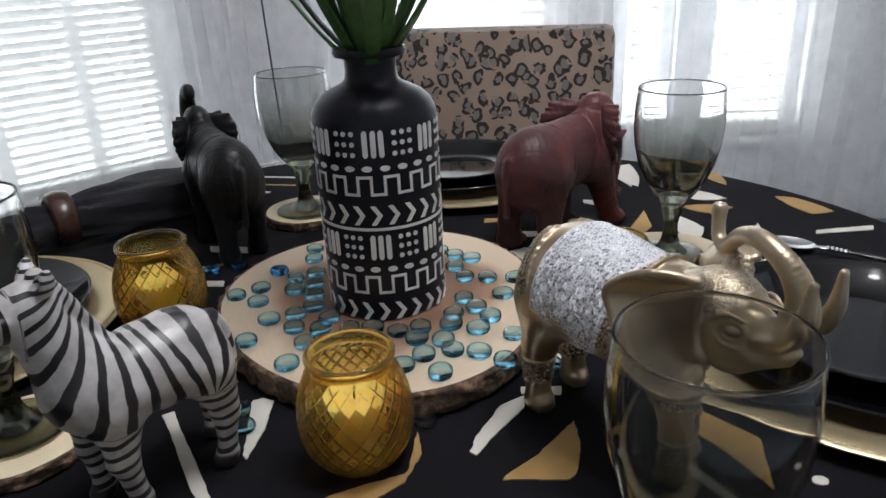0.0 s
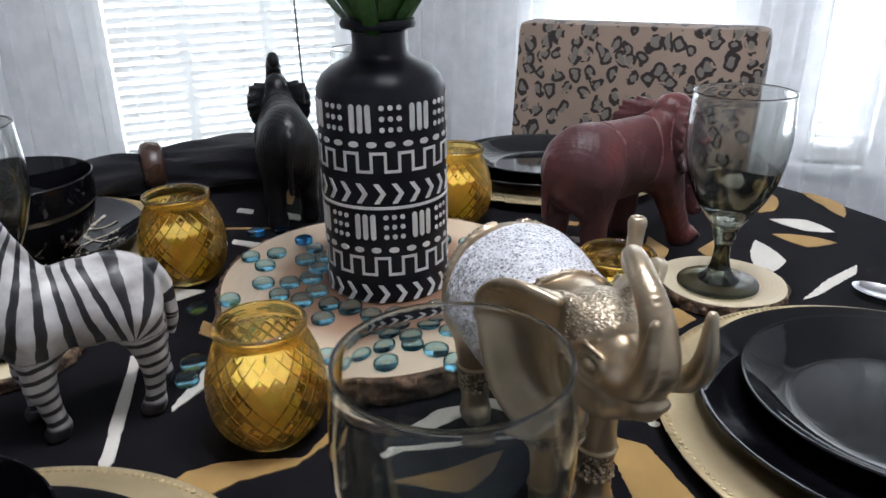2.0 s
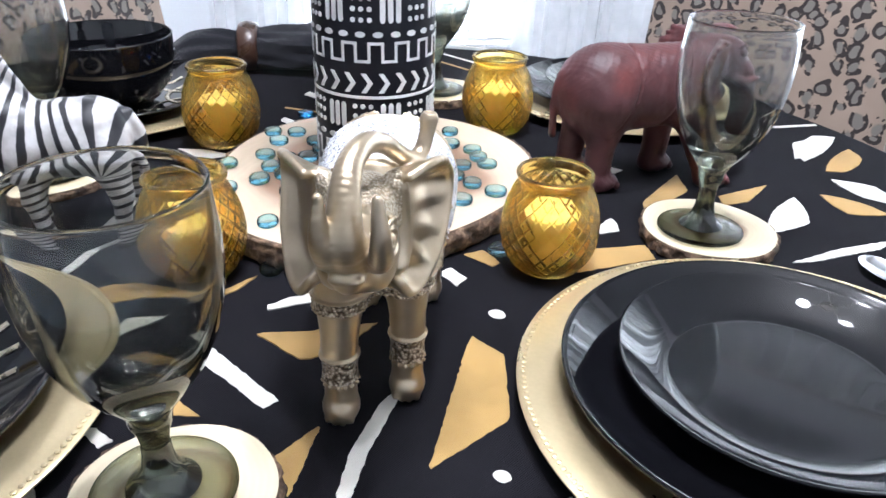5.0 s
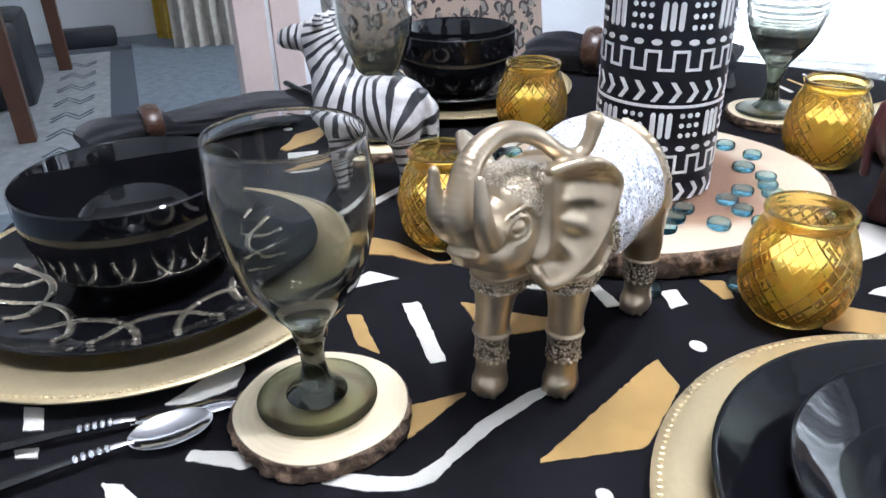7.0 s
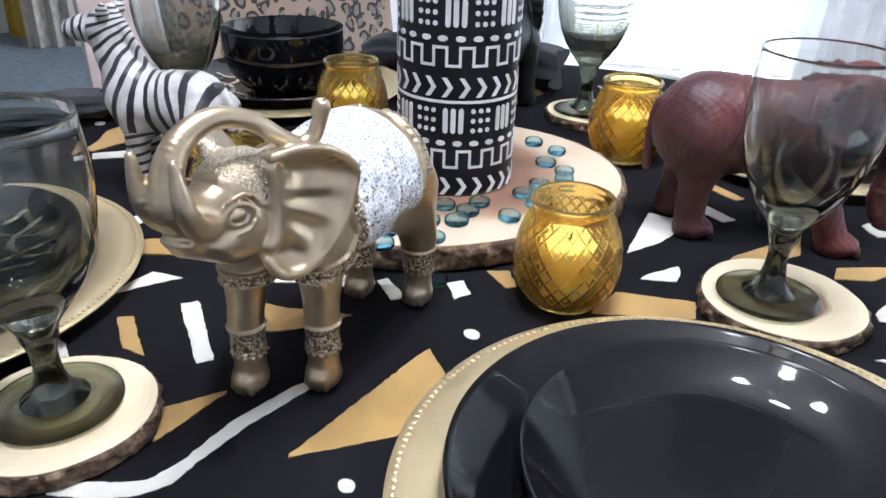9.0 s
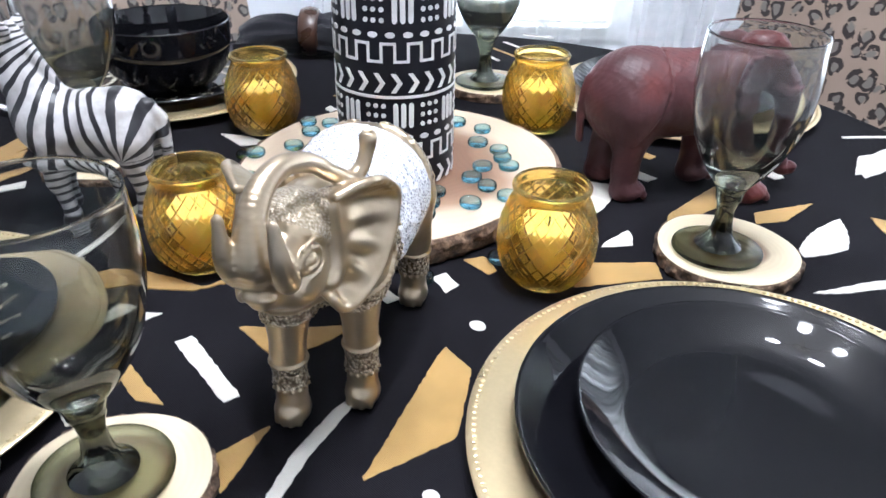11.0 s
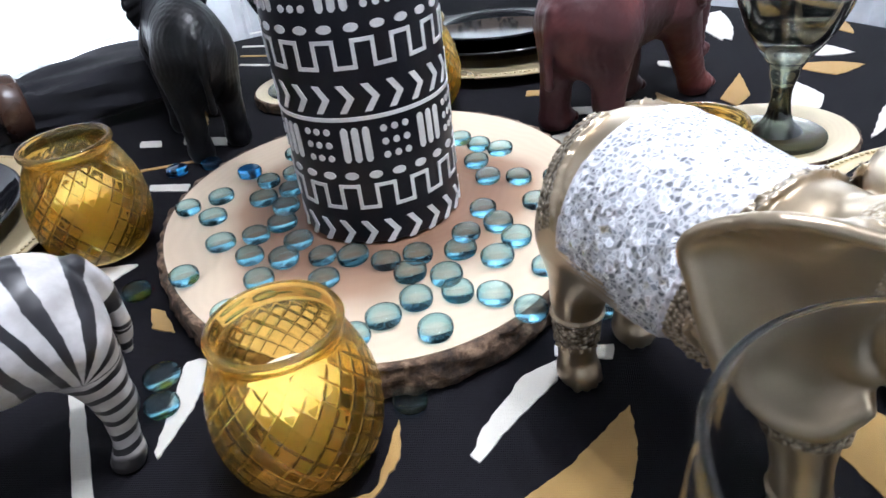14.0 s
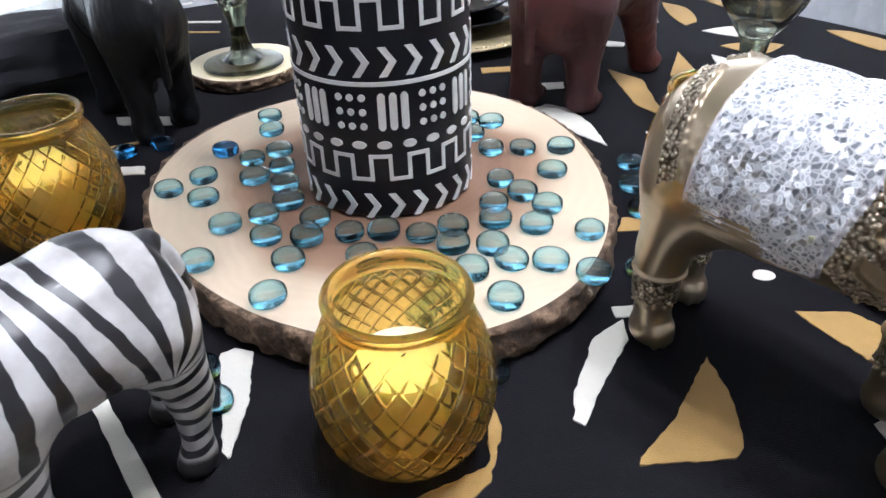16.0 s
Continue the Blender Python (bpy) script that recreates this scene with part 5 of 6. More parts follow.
def span(x, z, line):
    d = np.full(np.shape(x), 1.0)
    for a, b in zip(line, line[1:]):
        t = np.clip(((x - a[0]) * (b[0] - a[0]) + (z - a[1]) * (b[1] - a[1])) / ((b[0] - a[0]) ** 2 + (b[1] - a[1]) ** 2), 0, 1)
        d = np.minimum(d, np.hypot(x - a[0] - t * (b[0] - a[0]), z - a[1] - t * (b[1] - a[1])))
    return d


STRAP = ((0.034, 0.149), (0.0325, 0.14), (0.0315, 0.126), (0.0285, 0.113), (0.0255, 0.098), (0.035, 0.0865), (0.05, 0.082), (0.062, 0.078))
RUMP = ((-0.0525, 0.143), (-0.0505, 0.134), (-0.0475, 0.122), (-0.0455, 0.108), (-0.046, 0.098))
BREAST = ((0.0295, 0.112), (0.043, 0.104), (0.056, 0.091))


def harness(x, y, z):
    """How deep a point lies within the beaded straps: behind the ear, across the shoulder and round the rump."""
    deep = np.maximum(0.0052 - span(x, z, STRAP), np.where(np.abs(y + 0.003) > 0.008, 0.0056 - span(x, z, RUMP), -1))
    deep = np.maximum(deep, np.where(y < 0, 0.0042 - span(x, z, BREAST), -1))
    deep = np.maximum(deep, np.where(x > 0.055, 0.0045 - np.abs(z - 0.079), -1))
    near = ((z < 0.105) | on_flank(y, z)) & (np.abs(y + 0.003) < 0.043) & (blanket(x, z) < -0.0005)
    return np.where(near, deep, -1)


def headpiece(x, y, z):
    """How far a point lies behind the beaded brow band; the worked cap lies behind it."""
    return (z - 0.1347) - 0.976 * (x - 0.082)


def cap_at(x, y, z):
    s = headpiece(x, y, z)
    return (s > -0.003) & (x > 0.064) & (z > 0.133) & (np.abs(y - MID) < 0.0205) & (z < 0.162) & (s < 0.036)


def gold_elephant():
    s = Sculpt((-0.105, -0.062, -0.002), (0.145, 0.054, 0.19), 0.00105)
    s.egg((-0.018, -0.003, 0.1115), (0.056, 0.0405, 0.037), 0.01)
    s.egg((-0.008, -0.003, 0.099), (0.046, 0.041, 0.025), 0.012)
    s.egg((-0.0435, -0.003, 0.102), (0.0300, 0.0385, 0.0385), 0.016)
    s.egg((0.028, -0.003, 0.108), (0.036, 0.0355, 0.0355), 0.016)
    for x, y in LEGS:
        if x < 0:
            s.limb((x * 0.8, y * 0.95 - 0.002, 0.093), (x * 0.97, y, 0.056), 0.0215, 0.0125, 0.012)
            s.limb((x * 0.97, y, 0.058), (x, y, 0.036), 0.0116, 0.01, 0.006)
        else:
            s.limb((x * 0.92, y * 0.95, 0.09), (x, y, 0.048), 0.0152, 0.0092, 0.012)
        s.limb((x, y, 0.05), (x + 0.0005, y, 0.011), 0.0089, 0.0096, 0.005)
        s.egg((x + 0.0018, y, 0.0082), (0.0118, 0.0108, 0.0096), 0.003)
        for k in (-0.0075, -0.0025, 0.0025, 0.0075):
            s.egg((x + (0.0108 if abs(k) < 0.004 else 0.0088), y + k * 0.85, 0.0045), (0.0026, 0.0024, 0.0034), 0.0012)
    s.d = np.maximum(s.d, -s.p[..., 2])
    # neck, skull, brow, cheeks, muzzle and jaw
    s.egg((0.052, MID, 0.122), (0.031, 0.0245, 0.027), 0.014)
    s.egg((0.083, MID, 0.1315), (0.0255, 0.0182, 0.0222), 0.009)
    s.egg((0.076, MID, 0.1445), (0.019, 0.0165, 0.0112), 0.007)
    for side in (1, -1):
        s.egg((0.091, MID + side * 0.0105, 0.1195), (0.018, 0.0088, 0.0135), 0.006)
    s.limb((0.088, MID, 0.1145), (0.1185, MID, 0.1235), 0.0142, 0.0064, 0.007)
    s.egg((0.121, MID, 0.1255), (0.0072, 0.0085, 0.0034), 0.003, (0, -20, 0))
    s.chain([(0.098, MID, 0.133), (0.113, MID, 0.1355), (0.1218, MID, 0.144), (0.1222, MID, 0.155), (0.1165, MID, 0.1668), (0.1055, -0.003, 0.1747), (0.091, 0.001, 0.1775), (0.077, 0.0075, 0.173), (0.066, 0.014, 0.1635), (0.0575, 0.0195, 0.1578), (0.0505, 0.0235, 0.1608), (0.0478, 0.0258, 0.169), (0.0470, 0.0266, 0.1755)],
            [0.014, 0.0116, 0.0096, 0.008, 0.0068, 0.0059, 0.0053, 0.0048, 0.0045, 0.0042, 0.004, 0.0039, 0.0047], 0.004)
    s.egg((0.047, 0.0267, 0.1795), (0.0024, 0.0024, 0.0028), 0.0006, cut=True)
    for side in (1, -1):
        # lip crease behind the tusk
        s.chain([(0.122, MID + side * 0.009, 0.1305), (0.113, MID + side * 0.0125, 0.1268), (0.105, MID + side * 0.016, 0.1245)], [0.0012, 0.0016, 0.0009], 0, 3, cut=True)
        w = 1.0 if side > 0 else 0.55
        s.chain([(0.109, MID + side * 0.009, 0.131), (0.122, MID + side * 0.015 * w, 0.1365), (0.1295, MID + side * 0.0165 * w, 0.149), (0.1315, MID + side * 0.0155 * w, 0.1695)], [0.0058, 0.0058, 0.0049, 0.0024], 0.0022)
    edge_l = [(0.079, 0.0235, 0.1575), (0.0605, 0.0365, 0.16), (0.0365, 0.0405, 0.1445), (0.0365, 0.0405, 0.131), (0.0425, 0.039, 0.116), (0.053, 0.0355, 0.1025), (0.066, 0.0295, 0.0935), (0.078, 0.0235, 0.0935), (0.085, 0.0195, 0.104)]
    edge_r = [(0.081, 0.026, 0.1575), (0.0605, 0.0405, 0.16), (0.037, 0.046, 0.1445), (0.0405, 0.046, 0.131), (0.0475, 0.046, 0.116), (0.0545, 0.044, 0.1025), (0.067, 0.0395, 0.0935), (0.08, 0.032, 0.0925), (0.0875, 0.024, 0.104)]
    root = [(0.0765, 0.0175, 0.153), (0.0755, 0.0178, 0.149), (0.0745, 0.0182, 0.144), (0.074, 0.0186, 0.138), (0.074, 0.019, 0.131), (0.0742, 0.019, 0.124), (0.0755, 0.019, 0.118), (0.0775, 0.0185, 0.113), (0.081, 0.018, 0.1105)]
    root = spline(root, 5)
    for side, edge in ((1, spline(edge_l, 5)), (-1, spline(edge_r, 5))):
        n = len(edge)
        # the ear: a dished fan with two soft folds, its upper brim rolled forward
        for j, (a, b) in enumerate(zip(root, edge)):
            u = j / (n - 1)
            fold = 0.0062 * math.exp(-((u - 0.7) / 0.05) ** 2) + 0.0052 * math.exp(-((u - 0.53) / 0.045) ** 2) + 0.0035 * math.exp(-((u - 0.38) / 0.04) ** 2) - 0.002 * math.exp(-((u - 0.22) / 0.1) ** 2)
            rim = max(0.0, 1 - abs(u - 0.14) / 0.16)
            flip = lambda q: (q[0], q[1] * side + MID * 0.9, q[2])
            pts = [flip(a)]
            for w, sag in ((0.3, 0.8), (0.62, 1.0), (0.86, 0.5)):
                m = [a[i] * (1 - w) + b[i] * w for i in range(3)]
                pts.append(flip((m[0] - 0.004 * sag, m[1] - (0.0062 - fold if side > 0 else 0.0034) * sag, m[2] - 0.004 * rim * sag)))
            pts.append(flip((b[0] + 0.0025 * rim, b[1], b[2])))
            s.chain(pts, [0.0034, 0.0027, 0.0024, 0.0022, 0.0019], 0.0034, 3)
        s.chain([(q[0], q[1] * side + MID * 0.9, q[2]) for q in edge[::3]], [0.0022] * len(edge[::3]), 0.0016, 3)
        # eye: raised lid ring, hollow, ball
        e = (0.0975, MID + side * 0.0158, 0.134)
        turn = (0, 0, side * -18)
        s.egg(e, (0.0088, 0.0034, 0.0072), 0.0012, turn)
        s.egg((e[0] + 0.0006, e[1] + side * 0.0026, e[2]), (0.0064, 0.0026, 0.0049), 0, turn, cut=True)
        s.egg((e[0] + 0.0006, e[1] + side * 0.0006, e[2] - 0.0002), (0.0042, 0.0028, 0.0034), 0.0003, turn)
        s.chain([(0.089, MID + side * 0.018, 0.1405), (0.0965, MID + side * 0.0172, 0.1432), (0.1045, MID + side * 0.0142, 0.1405)], [0.0008, 0.0013, 0.0008], 0.001, 3)
        s.chain([(0.089, MID + side * 0.0192, 0.1285), (0.094, MID + side * 0.0188, 0.1255), (0.101, MID + side * 0.0172, 0.1252)], [0.0007, 0.0011, 0.0007], 0.001, 3)
    s.chain([(-0.07, -0.003, 0.118), (-0.0785, -0.002, 0.1), (-0.083, 0.0, 0.075), (-0.0835, 0.001, 0.056)], [0.005, 0.0036, 0.0032, 0.0044], 0.004)
    x, y, z = s.p[..., 0], s.p[..., 1], s.p[..., 2]
    # folds across the front of the trunk
    turnin = np.arctan2(z - 0.15, x - 0.095)
    trunk = (x > 0.104) & (z > 0.1365) & (np.abs(y - MID) < 0.0125) & (np.hypot(x - 0.095, z - 0.15) > 0.0215)
    s.d = s.d + np.where(trunk, 0.00026 * np.clip(np.sin(turnin * 62 + 60 * np.abs(y - MID)), -0.2, 1), 0)
    flank = on_flank(y, z)
    s.d = s.d - np.where(flank & (blanket(x, z) > 0), 0.0016, 0) - np.where(flank & (np.abs(blanket(x, z)) < 0.0012), 0.0008, 0)
    # worked bands: anklets, harness and cap
    ripple = np.sin(x * 1900 + 2 * np.sin(z * 500)) * np.sin(y * 1700) * np.sin(z * 1800 + 2 * np.sin(y * 600))
    leg = z < 0.06
    ank = (z > 0.0285) & (z < 0.0455) & leg
    rims = (((z > 0.0285) & (z < 0.0302)) | ((z > 0.0438) & (z < 0.0455))) & leg
    har, cap = harness(x, y, z), cap_at(x, y, z)
    s.d = s.d - np.where(ank, 0.0009 + 0.0004 * ripple, 0) - np.where(cap, 0.0006 + 0.0001 * ripple, 0) - np.where(rims, 0.0007, 0)
    # the straps stand proud, with a corded edge on both sides
    s.d = s.d - np.where(har > 0, 0.0016 + 0.0011 * ripple, 0) - np.where((har > 0) & (har < 0.0015), 0.0008, 0)
    # beads: under the anklets, along the brow band and the blanket's front hem, and as drops below the strap
    for x0, y0 in LEGS:
        for k in range(14):
            a = 2 * math.pi * k / 14
            s.egg((x0 + 0.0102 * math.cos(a), y0 + 0.0102 * math.sin(a), 0.0266), (0.0013, 0.0013, 0.0014), 0.0005)

    def outside(bx, bz, side):
        col = s.d[int(round((bx - s.lo[0]) / s.step)), :, int(round((bz - s.lo[2]) / s.step))]
        ys = s.lo[1] + s.step * np.flatnonzero(col < 0)
        ys = ys[np.abs(ys + 0.003) < 0.043]
        return (ys.max() if side > 0 else ys.min()) if len(ys) else None

    for side in (1, -1):
        for k in range(10):
            bx = 0.029 + 0.0036 * k
            bz = float(np.interp(bx, [p[0] for p in STRAP[4:]], [p[1] for p in STRAP[4:]])) - 0.0072
            by = outside(bx, bz, side)
            if by is not None:
                s.egg((bx, by, bz), (0.0015, 0.0015, 0.0022), 0.0005)
        # drops under the rump strap, ending in a row along the blanket's rear hem
        for k in range(9):
            bz = 0.094 + 0.0045 * k
            for bx in (-0.0385 + 0.04 * (bz - 0.11),) + (((-0.0455 + 0.002 * k),) if k < 4 else ()):
                by = outside(bx, bz if bx > -0.04 else 0.0915, side)
                if by is not None:
                    s.egg((bx, by, bz if bx > -0.04 else 0.0915), (0.0011, 0.0011, 0.0014), 0.0003)
        for k in range(9):
            bx = 0.0805 + 0.0021 * k
            by = outside(bx, 0.1347 + 0.976 * (bx - 0.082), side)
            if by is not None:
                s.egg((bx, by, 0.1347 + 0.976 * (bx - 0.082)), (0.0012, 0.0012, 0.0012), 0.0003)
        for k in range(16):
            bz = 0.092 + 0.0036 * k
            bx = 0.0195 + 0.243 * (bz - 0.086)
            by = outside(bx, bz, side)
            if by is not None:
                s.egg((bx, by, bz), (0.001, 0.001, 0.0013), 0.0003)

    def pick(c):
        x, y, z = c.T
        i = np.zeros(len(c))
        i[cap_at(x, y, z) & (headpiece(x, y, z) > 0.002)] = 4
        i[(z > 0.0295) & (z < 0.0445)] = 1
        i[harness(x, y, z) > 0.0012] = 1
        i[(blanket(x, z) > -0.0012) & on_flank(y, z)] = 3
        i[(blanket(x, z) > 0.0014) & on_flank(y, z)] = 2
        return i

    ob, _ = s.mesh("elephant_figurine", [M_CHAMP, M_ORNATE, M_MOSAIC, M_HEM, M_CHASED], pick)
    return ob


ob = gold_elephant()
ob.matrix_world = pose(0.1222, 0.4405, TOP + 0.0012, 0, 0, -56.5)
tagged(ob, "champagne gold resin elephant, trunk raised, mirror mosaic blanket", "elephant figurine")


def wood_elephant(name, material, trunk, trunk_r, stride, ears, rough, drop=0.0):
    s = Sculpt((-0.125, -0.085, -0.002), (0.16, 0.085, 0.2), 0.0015)
    s.egg((-0.025, 0, 0.1), (0.078, 0.042, 0.0435), 0.01)
    s.egg((-0.062, 0, 0.095), (0.044, 0.043, 0.0465), 0.016)
    s.egg((0.028, 0, 0.104), (0.043, 0.037, 0.039), 0.018)
    for x, y, f in ((-0.07, 0.026, -0.006), (-0.062, -0.027, 0.004), (0.036, 0.026, -0.004), (0.046, -0.027, stride)):
        s.limb((x * 0.9, y, 0.088), (x + f * 0.6, y, 0.032), 0.0235, 0.0142, 0.014)
        s.limb((x + f * 0.6, y, 0.035), (x + f, y, 0.008), 0.0142, 0.0152, 0.005)
        s.egg((x + f + 0.005, y, 0.009), (0.019, 0.016, 0.01), 0.005)
        for k in (-0.008, 0, 0.008):
            s.egg((x + f + 0.0215, y + k, 0.006), (0.0036, 0.0043, 0.005), 0.001)
    s.d = np.maximum(s.d, -s.p[..., 2])
    s.egg((0.056, 0, 0.122), (0.03, 0.026, 0.028), 0.012)
    s.egg((0.078, 0, 0.137), (0.0275, 0.0235, 0.026), 0.009)
    s.egg((0.072, 0, 0.1515), (0.0205, 0.018, 0.0125), 0.007)
    s.limb((0.088, 0, 0.118), (0.1, 0, 0.108), 0.015, 0.009, 0.008)
    s.chain(trunk, trunk_r, 0.006)
    for side in (1, -1):
        # a flap that stands off the head, with a scalloped lower edge
        edge = spline([(0.066, 0.028, 0.153), (0.05, 0.041, 0.15), (0.041, 0.046, 0.136), (0.043, 0.045, 0.122), (0.049, 0.041, 0.112), (0.058, 0.036, 0.107), (0.067, 0.028, 0.112)], 4)
        base = spline([(0.072, 0.018, 0.149), (0.07, 0.019, 0.144), (0.069, 0.02, 0.138), (0.069, 0.021, 0.132), (0.07, 0.021, 0.126), (0.071, 0.021, 0.121), (0.073, 0.02, 0.117)], 4)
        for j, (a, b) in enumerate(zip(base, edge)):
            u = j / (len(base) - 1)
            b = (b[0] - ears * 0.3 - drop * 0.4 * math.sin(math.pi * u), b[1] + ears, b[2] + 0.0022 * math.sin(j * 1.9) - drop * math.sin(math.pi * min(1.0, u * 1.2) / 2) * (1.0 if u > 0.35 else u / 0.35))
            mid = [(a[i] + b[i]) / 2 for i in range(3)]
            s.chain([(a[0], a[1] * side, a[2]), (mid[0] - 0.003, (mid[1] - 0.004) * side, mid[2]), (b[0], b[1] * side, b[2])], [0.004, 0.003, 0.0026], 0.004, 3)
        s.egg((0.0965, side * 0.0185, 0.139), (0.0055, 0.0036, 0.0042), 0.0015)
        s.chain([(0.088, side * 0.0205, 0.1455), (0.096, side * 0.0195, 0.1475), (0.103, side * 0.0155, 0.1455)], [0.001, 0.0018, 0.001], 0.0015, 3)
        s.chain([(0.092, side * 0.0145, 0.113), (0.108, side * 0.0175, 0.106), (0.124, side * 0.0165, 0.111)], [0.0055, 0.0046, 0.002], 0.003)
    s.chain([(-0.103, 0, 0.112), (-0.109, 0.002, 0.088), (-0.107, 0.003, 0.052)], [0.006, 0.0042, 0.0045], 0.005)
    x, y, z = s.p[..., 0], s.p[..., 1], s.p[..., 2]
    s.d = s.d + 0.0006 * rough * np.sin(x * 210 + 3 * np.sin(z * 60)) * np.sin(z * 170 + y * 90) + 0.0003 * np.sin(x * 620 + 9 * np.sin(z * 90)) * np.sin(y * 540 + z * 480)
    # carved lines over the haunch, behind the shoulder and across the trunk
    haunch = np.abs(x + 0.034 - 0.35 * (z - 0.09) + 9 * (z - 0.1) ** 2)
    fold = (haunch < 0.0012) | (np.abs(x - 0.02 - 0.3 * (z - 0.1)) < 0.0011)
    s.d = s.d + np.where(fold & (z > 0.058), 0.0013, 0) + np.where((x > 0.1) & (z < 0.12), 0.0004 * np.sin(z * 900), 0)
    ob, _ = s.mesh(name, [material])
    return ob


ob = wood_elephant("elephant_figurine", M_RED, [(0.092, 0, 0.125), (0.113, 0, 0.105), (0.12, 0, 0.074), (0.117, 0, 0.045), (0.124, 0, 0.026), (0.136, 0, 0.024)], [0.019, 0.016, 0.013, 0.011, 0.009, 0.007], 0.033, 0.0125, 0.45, 0.014)
ob.matrix_world = pose(0.1318, 0.8247, TOP + 0.0012, 0, 0, 45.4) @ Matrix.Diagonal((0.86, 0.89, 0.955, 1))
tagged(ob, "reddish brown carved wooden elephant with a walking stance", "elephant figurine")
ob = wood_elephant("elephant_figurine", M_EBONY, [(0.09, 0, 0.13), (0.112, 0, 0.131), (0.121, 0, 0.152), (0.112, 0, 0.174), (0.098, 0, 0.179)], [0.018, 0.0165, 0.0145, 0.012, 0.0105], 0.012, 0.004, 0.25)
ob.matrix_world = pose(-0.266, 0.83, TOP + 0.0012, 0, 0, 124) @ Matrix.Diagonal((0.82, 0.72, 0.96, 1))
tagged(ob, "black carved wooden elephant with raised trunk", "elephant figurine")


def zebra():
    s = Sculpt((-0.085, -0.05, -0.002), (0.125, 0.05, 0.192), 0.0013)
    K = 2 * math.pi / 0.0112
    s.limb((0.038, 0, 0.088), (-0.002, 0, 0.086), 0.0285, 0.027, 0.01, (K, 0))
    s.limb((-0.002, 0, 0.088), (-0.019, 0, 0.091), 0.0272, 0.027, 0.012, (K * 0.85, 0.04 * K))
    for x, y, f in ((-0.026, 0.0185, -0.003), (-0.033, -0.0185, -0.008), (0.034, 0.0165, -0.002), (0.04, -0.015, 0.002)):
        hind = x < 0
        s.limb((x, y * 0.9, 0.078), (x + (0.004 if not hind else -0.006), y, 0.042), 0.018 if hind else 0.0155, 0.0098, 0.012)
        s.tags.append((np.array((x + (0.01 if hind else 0.0), y, 0.066)), np.array((x - (0.012 if hind else 0), y, 0.04)), 0.009, 0.0105, (2 * math.pi / 0.0095, 1)))
        s.limb((x + (0.004 if not hind else -0.006), y, 0.042), (x + f, y, 0.008), 0.0082, 0.0064, 0.005, (2 * math.pi / 0.0085, 2))
        s.limb((x + f + 0.001, y, 0.008), (x + f + 0.003, y, 0.003), 0.0068, 0.008, 0.004)
    s.d = np.maximum(s.d, -s.p[..., 2])
    s.limb((0.042, 0, 0.096), (0.063, 0, 0.15), 0.0235, 0.0148, 0.014)
    s.limb((0.06, 0, 0.1525), (0.084, 0, 0.1505), 0.0152, 0.0112, 0.008)
    s.limb((0.082, 0, 0.15), (0.0935, 0, 0.148), 0.0108, 0.0098, 0.004)
    s.egg((0.099, 0, 0.1445), (0.004, 0.0058, 0.0012), 0.0006, cut=True)
    s.chain([(0.026, 0, 0.118), (0.036, 0, 0.137), (0.044, 0, 0.155), (0.053, 0, 0.169)], [0.004, 0.005, 0.005, 0.005], 0.003)
    for side in (1, -1):
        s.chain([(0.056, side * 0.009, 0.161), (0.053, side * 0.0125, 0.167), (0.051, side * 0.0145, 0.1735)], [0.005, 0.0056, 0.0026], 0.002)
        s.egg((0.0565, side * 0.0138, 0.169), (0.0022, 0.0028, 0.0042), 0.0004, cut=True)
        s.egg((0.1015, side * 0.0042, 0.1502), (0.0016, 0.0014, 0.0012), 0.0002, cut=True)
        s.egg((0.077, side * 0.0125, 0.153), (0.0035, 0.002, 0.003), 0.001)
    s.chain([(-0.043, 0, 0.104), (-0.05, 0.001, 0.09), (-0.051, 0.002, 0.066), (-0.049, 0.002, 0.052)], [0.0048, 0.0042, 0.0045, 0.0028], 0.004)
    x, y, z = s.p[..., 0], s.p[..., 1], s.p[..., 2]
    s.d = s.d + 0.0004 * np.sin(x * 260 + 4 * np.sin(y * 120)) * np.sin(z * 230)
    ob, v = s.mesh("zebra_figurine", [M_ZEBRA])
    # stripes: upright on the barrel, fanned over shoulder and rump, level round the legs
    vx, vz = v[:, 0], v[:, 2]
    xs = vx - 0.3 * (vz - 0.09)
    front, back, low = -0.002, -0.014, 0.064
    ph = K * xs
    th = np.arctan2(xs - front, 0.168 - vz)
    ph = np.where(xs > front, K * front + th * 2 * math.pi / radians(9), ph)
    th = math.pi / 2 - np.arctan2(np.maximum(vz - low, 0), np.maximum(back - xs, 1e-5))
    ph = np.where(xs < back, K * back - th * 2 * math.pi * 3.5 / (math.pi / 2), ph)
    ph = np.where(vz < low, np.where(xs < 0.006, K * back - 7 * math.pi, 0) + (vz - low) * 2 * math.pi / 0.0092 + 2.5 * vx / 0.02, ph)
    ph = np.where((vx > 0.07) & (vz > 0.125), vx * 2 * math.pi / 0.0085 + np.abs(v[:, 1]) * 120, ph)
    at = ob.data.attributes.new("stripe", "FLOAT", "POINT")
    at.data.foreach_set("value", (ph).astype(np.float32))
    dk = ob.data.attributes.new("dark", "FLOAT", "POINT")
    dk.data.foreach_set("value", np.clip((0.0105 - v[:, 2]) / 0.002, 0, 1).astype(np.float32) + np.clip((v[:, 0] - 0.098) / 0.004, 0, 1).astype(np.float32))
    return ob


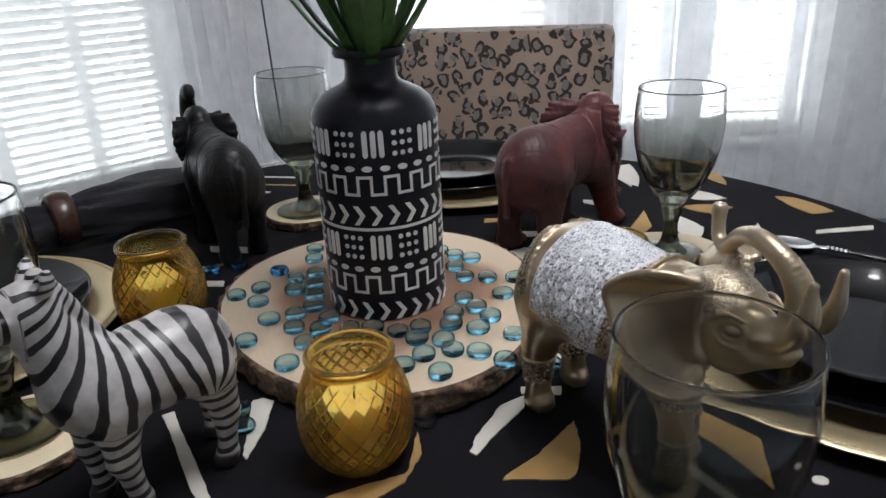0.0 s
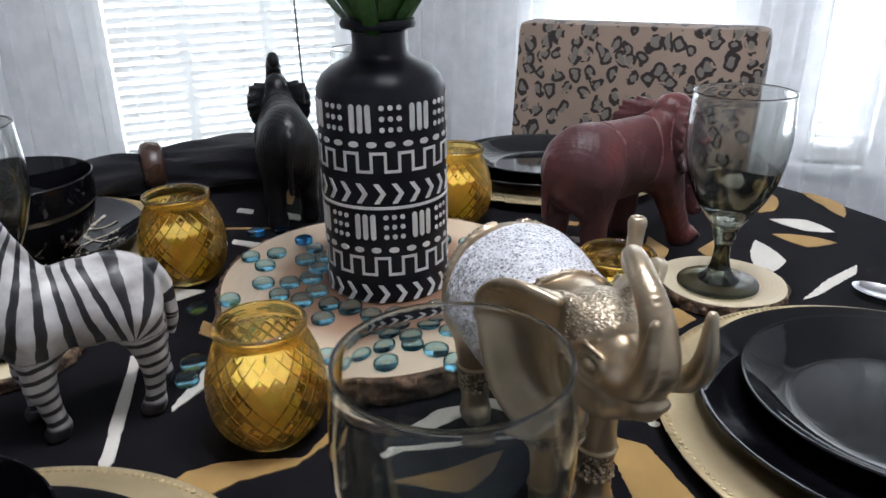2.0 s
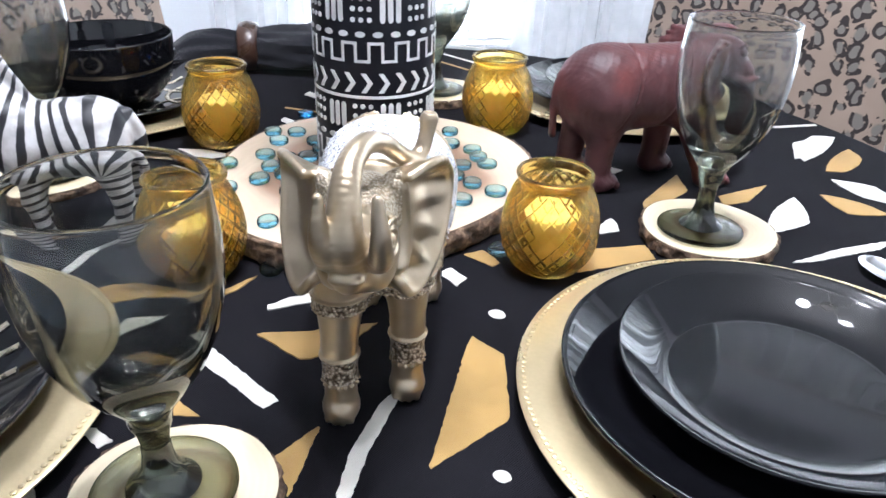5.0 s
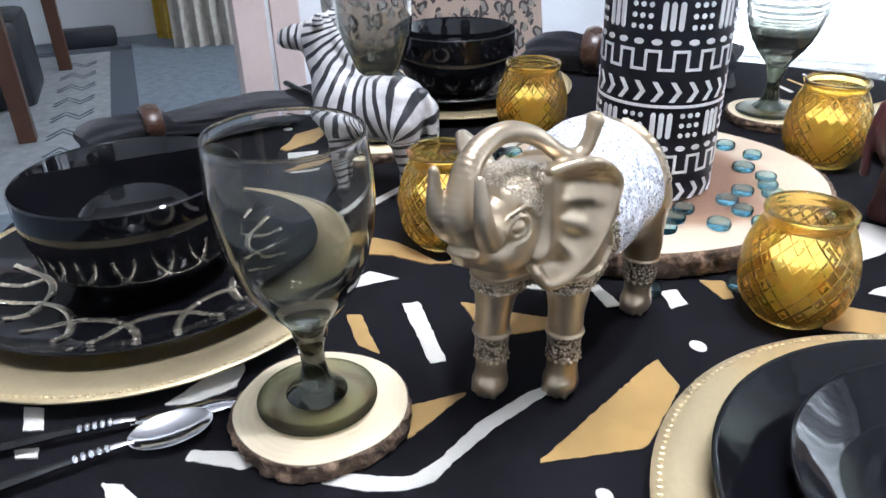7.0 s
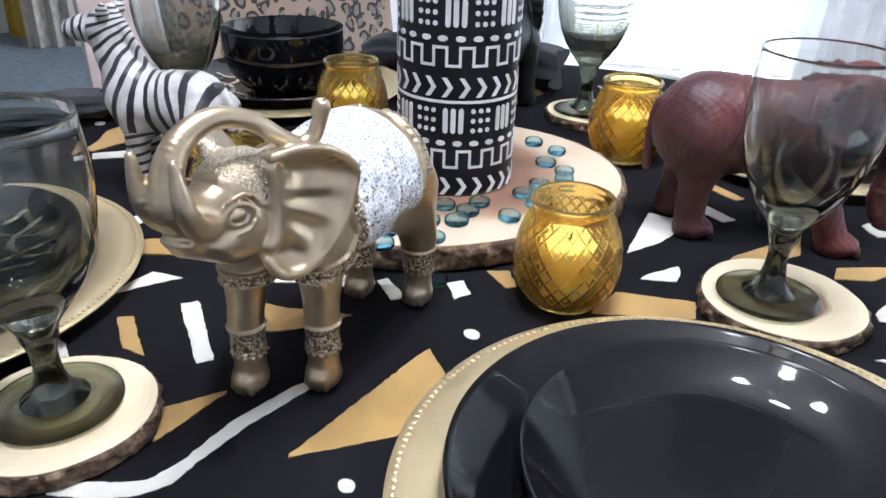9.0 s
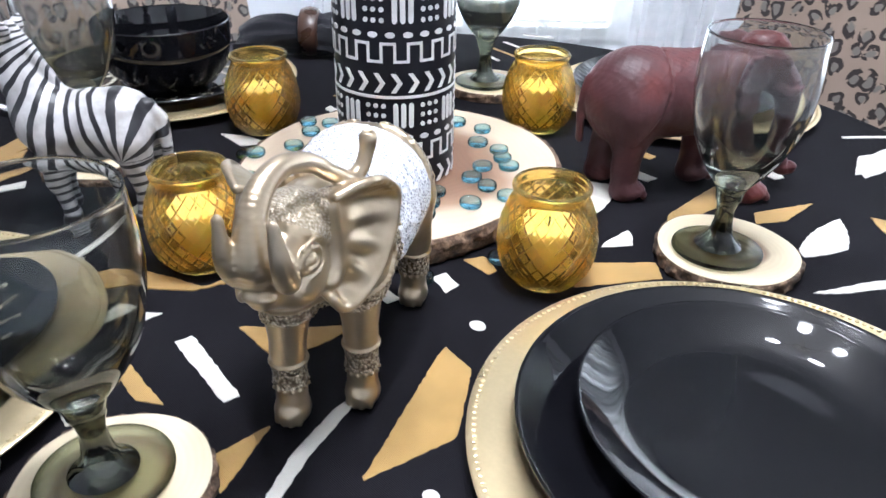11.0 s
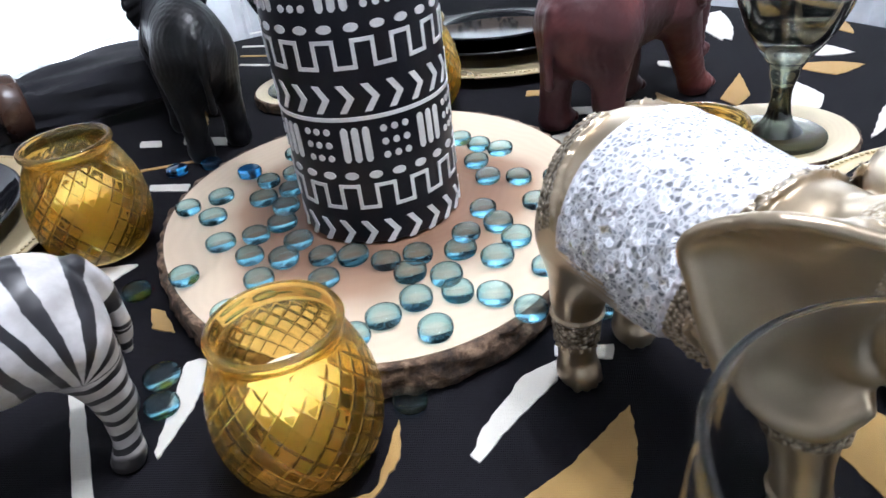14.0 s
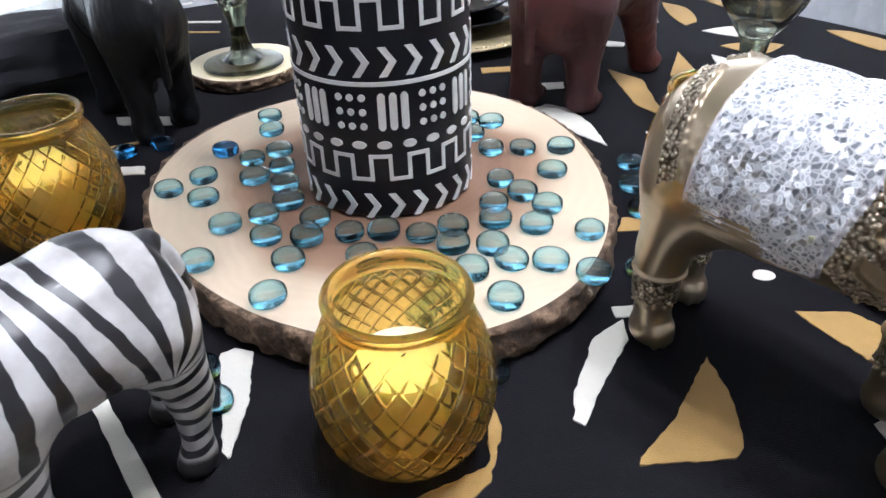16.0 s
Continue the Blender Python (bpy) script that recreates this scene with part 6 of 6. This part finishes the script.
ob = zebra()
ob.matrix_world = pose(-0.178, 0.412, TOP + 0.0012, 0, 0, -131.3) @ Matrix.Diagonal((1, 1, 0.98, 1))
tagged(ob, "white zebra figurine with black painted stripes", "zebra figurine")


# ---- chairs ----
def chair(m):
    """An upholstered dining chair; its back stands at the origin, the seat towards +y."""
    root = thing("dining_chair", m, "upholstered dining chair in tan leopard print fabric", "chair", "leopard print chairs")
    bm = bmesh.new()
    box(bm, (-0.235, 0.0, 0.42), (0.235, 0.48, 0.5), bevel=0.022)
    part("seat", bm, M_LEOPARD, root)
    bm = bmesh.new()
    box(bm, (-0.235, -0.075, 0.40), (0.235, 0.0, 0.915), Matrix.Rotation(radians(0), 4, "X"), bevel=0.02)
    for v in bm.verts:
        v.co.y -= (v.co.z - 0.4) * 0.14
        v.co.y -= 0.012 * (1 - (v.co.x / 0.235) ** 2)
    part("backrest", bm, M_LEOPARD, root)
    for x in (-0.205, 0.205):
        for y in (-0.04, 0.44):
            bm = bmesh.new()
            tube(bm, [(x, y - (0.03 if y < 0 else 0), 0), (x, y, 0.43)], [0.016, 0.022], 4)
            part("leg", bm, M_WOOD, root, smooth=False)


chair(pose(0.075, 1.45, 0, 0, 0, 180 - 9))
chair(pose(-0.80, 0.775, 0, 0, 0, -90 + 12))

# ---- the next room, seen through the opening ----
rug = thing("area_rug", pose(0, 0, 0), "grey area rug with navy border and zigzag motif", "rug")
bm = bmesh.new()
box(bm, (-4.7, -1.9, 0.001), (-2.2, -0.0, 0.012), bevel=0.003)
part("field", bm, M_RUG, rug, smooth=False)
for lo, hi in (((-4.75, 0.0, 0.001), (-2.2, 0.13, 0.014)), ((-4.83, -1.9, 0.001), (-4.7, 0.13, 0.014))):
    bm = bmesh.new()
    box(bm, lo, hi, bevel=0.003)
    part("border", bm, M_RUG_DARK, rug, "navy blue woven border", smooth=False)
for k in range(7):
    bm = bmesh.new()
    x = -4.45 + 0.27 * k
    for d in (0, 0.05):
        tube(bm, [(x + d, -0.08, 0.012), (x + 0.1 + d, -0.14, 0.012), (x + d, -0.2, 0.012), (x + 0.1 + d, -0.26, 0.012)], 0.008, 6, 0.3)
    part("zigzag", bm, M_RUG_DARK, rug)
side = thing("side_table", pose(0, 0, 0.013), "brown wooden table standing on the rug", "table")
for x, y in ((-2.98, -0.33), (-4.3, -0.24), (-2.98, -1.3), (-4.3, -1.3)):
    bm = bmesh.new()
    box(bm, (x - 0.035, y - 0.035, 0), (x + 0.035, y + 0.035, 0.72), bevel=0.005)
    part("leg", bm, M_WOOD, side, smooth=False)
bm = bmesh.new()
box(bm, (-4.4, -1.4, 0.72), (-2.88, -0.2, 0.76), bevel=0.006)
part("tabletop", bm, M_WOOD, side, smooth=False)
for x, y, w, d, h in ((-3.75, -0.55, 0.5, 0.45, 0.42), (-4.95, -0.12, 0.16, 0.34, 0.12)):
    bag = thing("storage_bag" if h > 0.2 else "shoe", pose(x, y, 0.013 if x > -4.7 else 0.001), "dark soft-sided bag on the rug" if h > 0.2 else "dark shoe on the carpet by the wall", "bag" if h > 0.2 else "shoe")
    bm = bmesh.new()
    box(bm, (-w / 2, -d / 2, 0), (w / 2, d / 2, h), bevel=0.045 if h > 0.2 else 0.03)
    part("shell", bm, M_DARKTHING, bag)


def hanging(m, w, z0, z1, material, label, name="drape"):
    root = thing(name, m, label, "drape")
    bm = bmesh.new()
    n = 40
    rows = [[bm.verts.new((w * (i / n - 0.5) * (0.8 + 0.2 * (z1 - z) / (z1 - z0)), 0.03 * math.sin(i * 0.9) + o, z)) for i in range(n + 1)] for z in (z0, (z0 + z1) / 2, z1) for o in (0, 0.006)]
    for r in (0, 1):
        for i in range(n):
            for a, b in ((rows[r], rows[r + 2]), (rows[r + 2], rows[r + 4])):
                bm.faces.new((a[i], a[i + 1], b[i + 1], b[i]))
    part("folds", bm, material, root)


hanging(pose(-4.6, 0.66, 0, 0, 0, 80), 0.55, 0.001, 2.1, M_DRAPE, "cream fabric hanging in the next room")
hanging(pose(-4.95, 0.60, 0, 0, 0, 80), 0.6, 0.001, 2.0, M_YELLOW, "yellow fabric hanging behind a cream one")
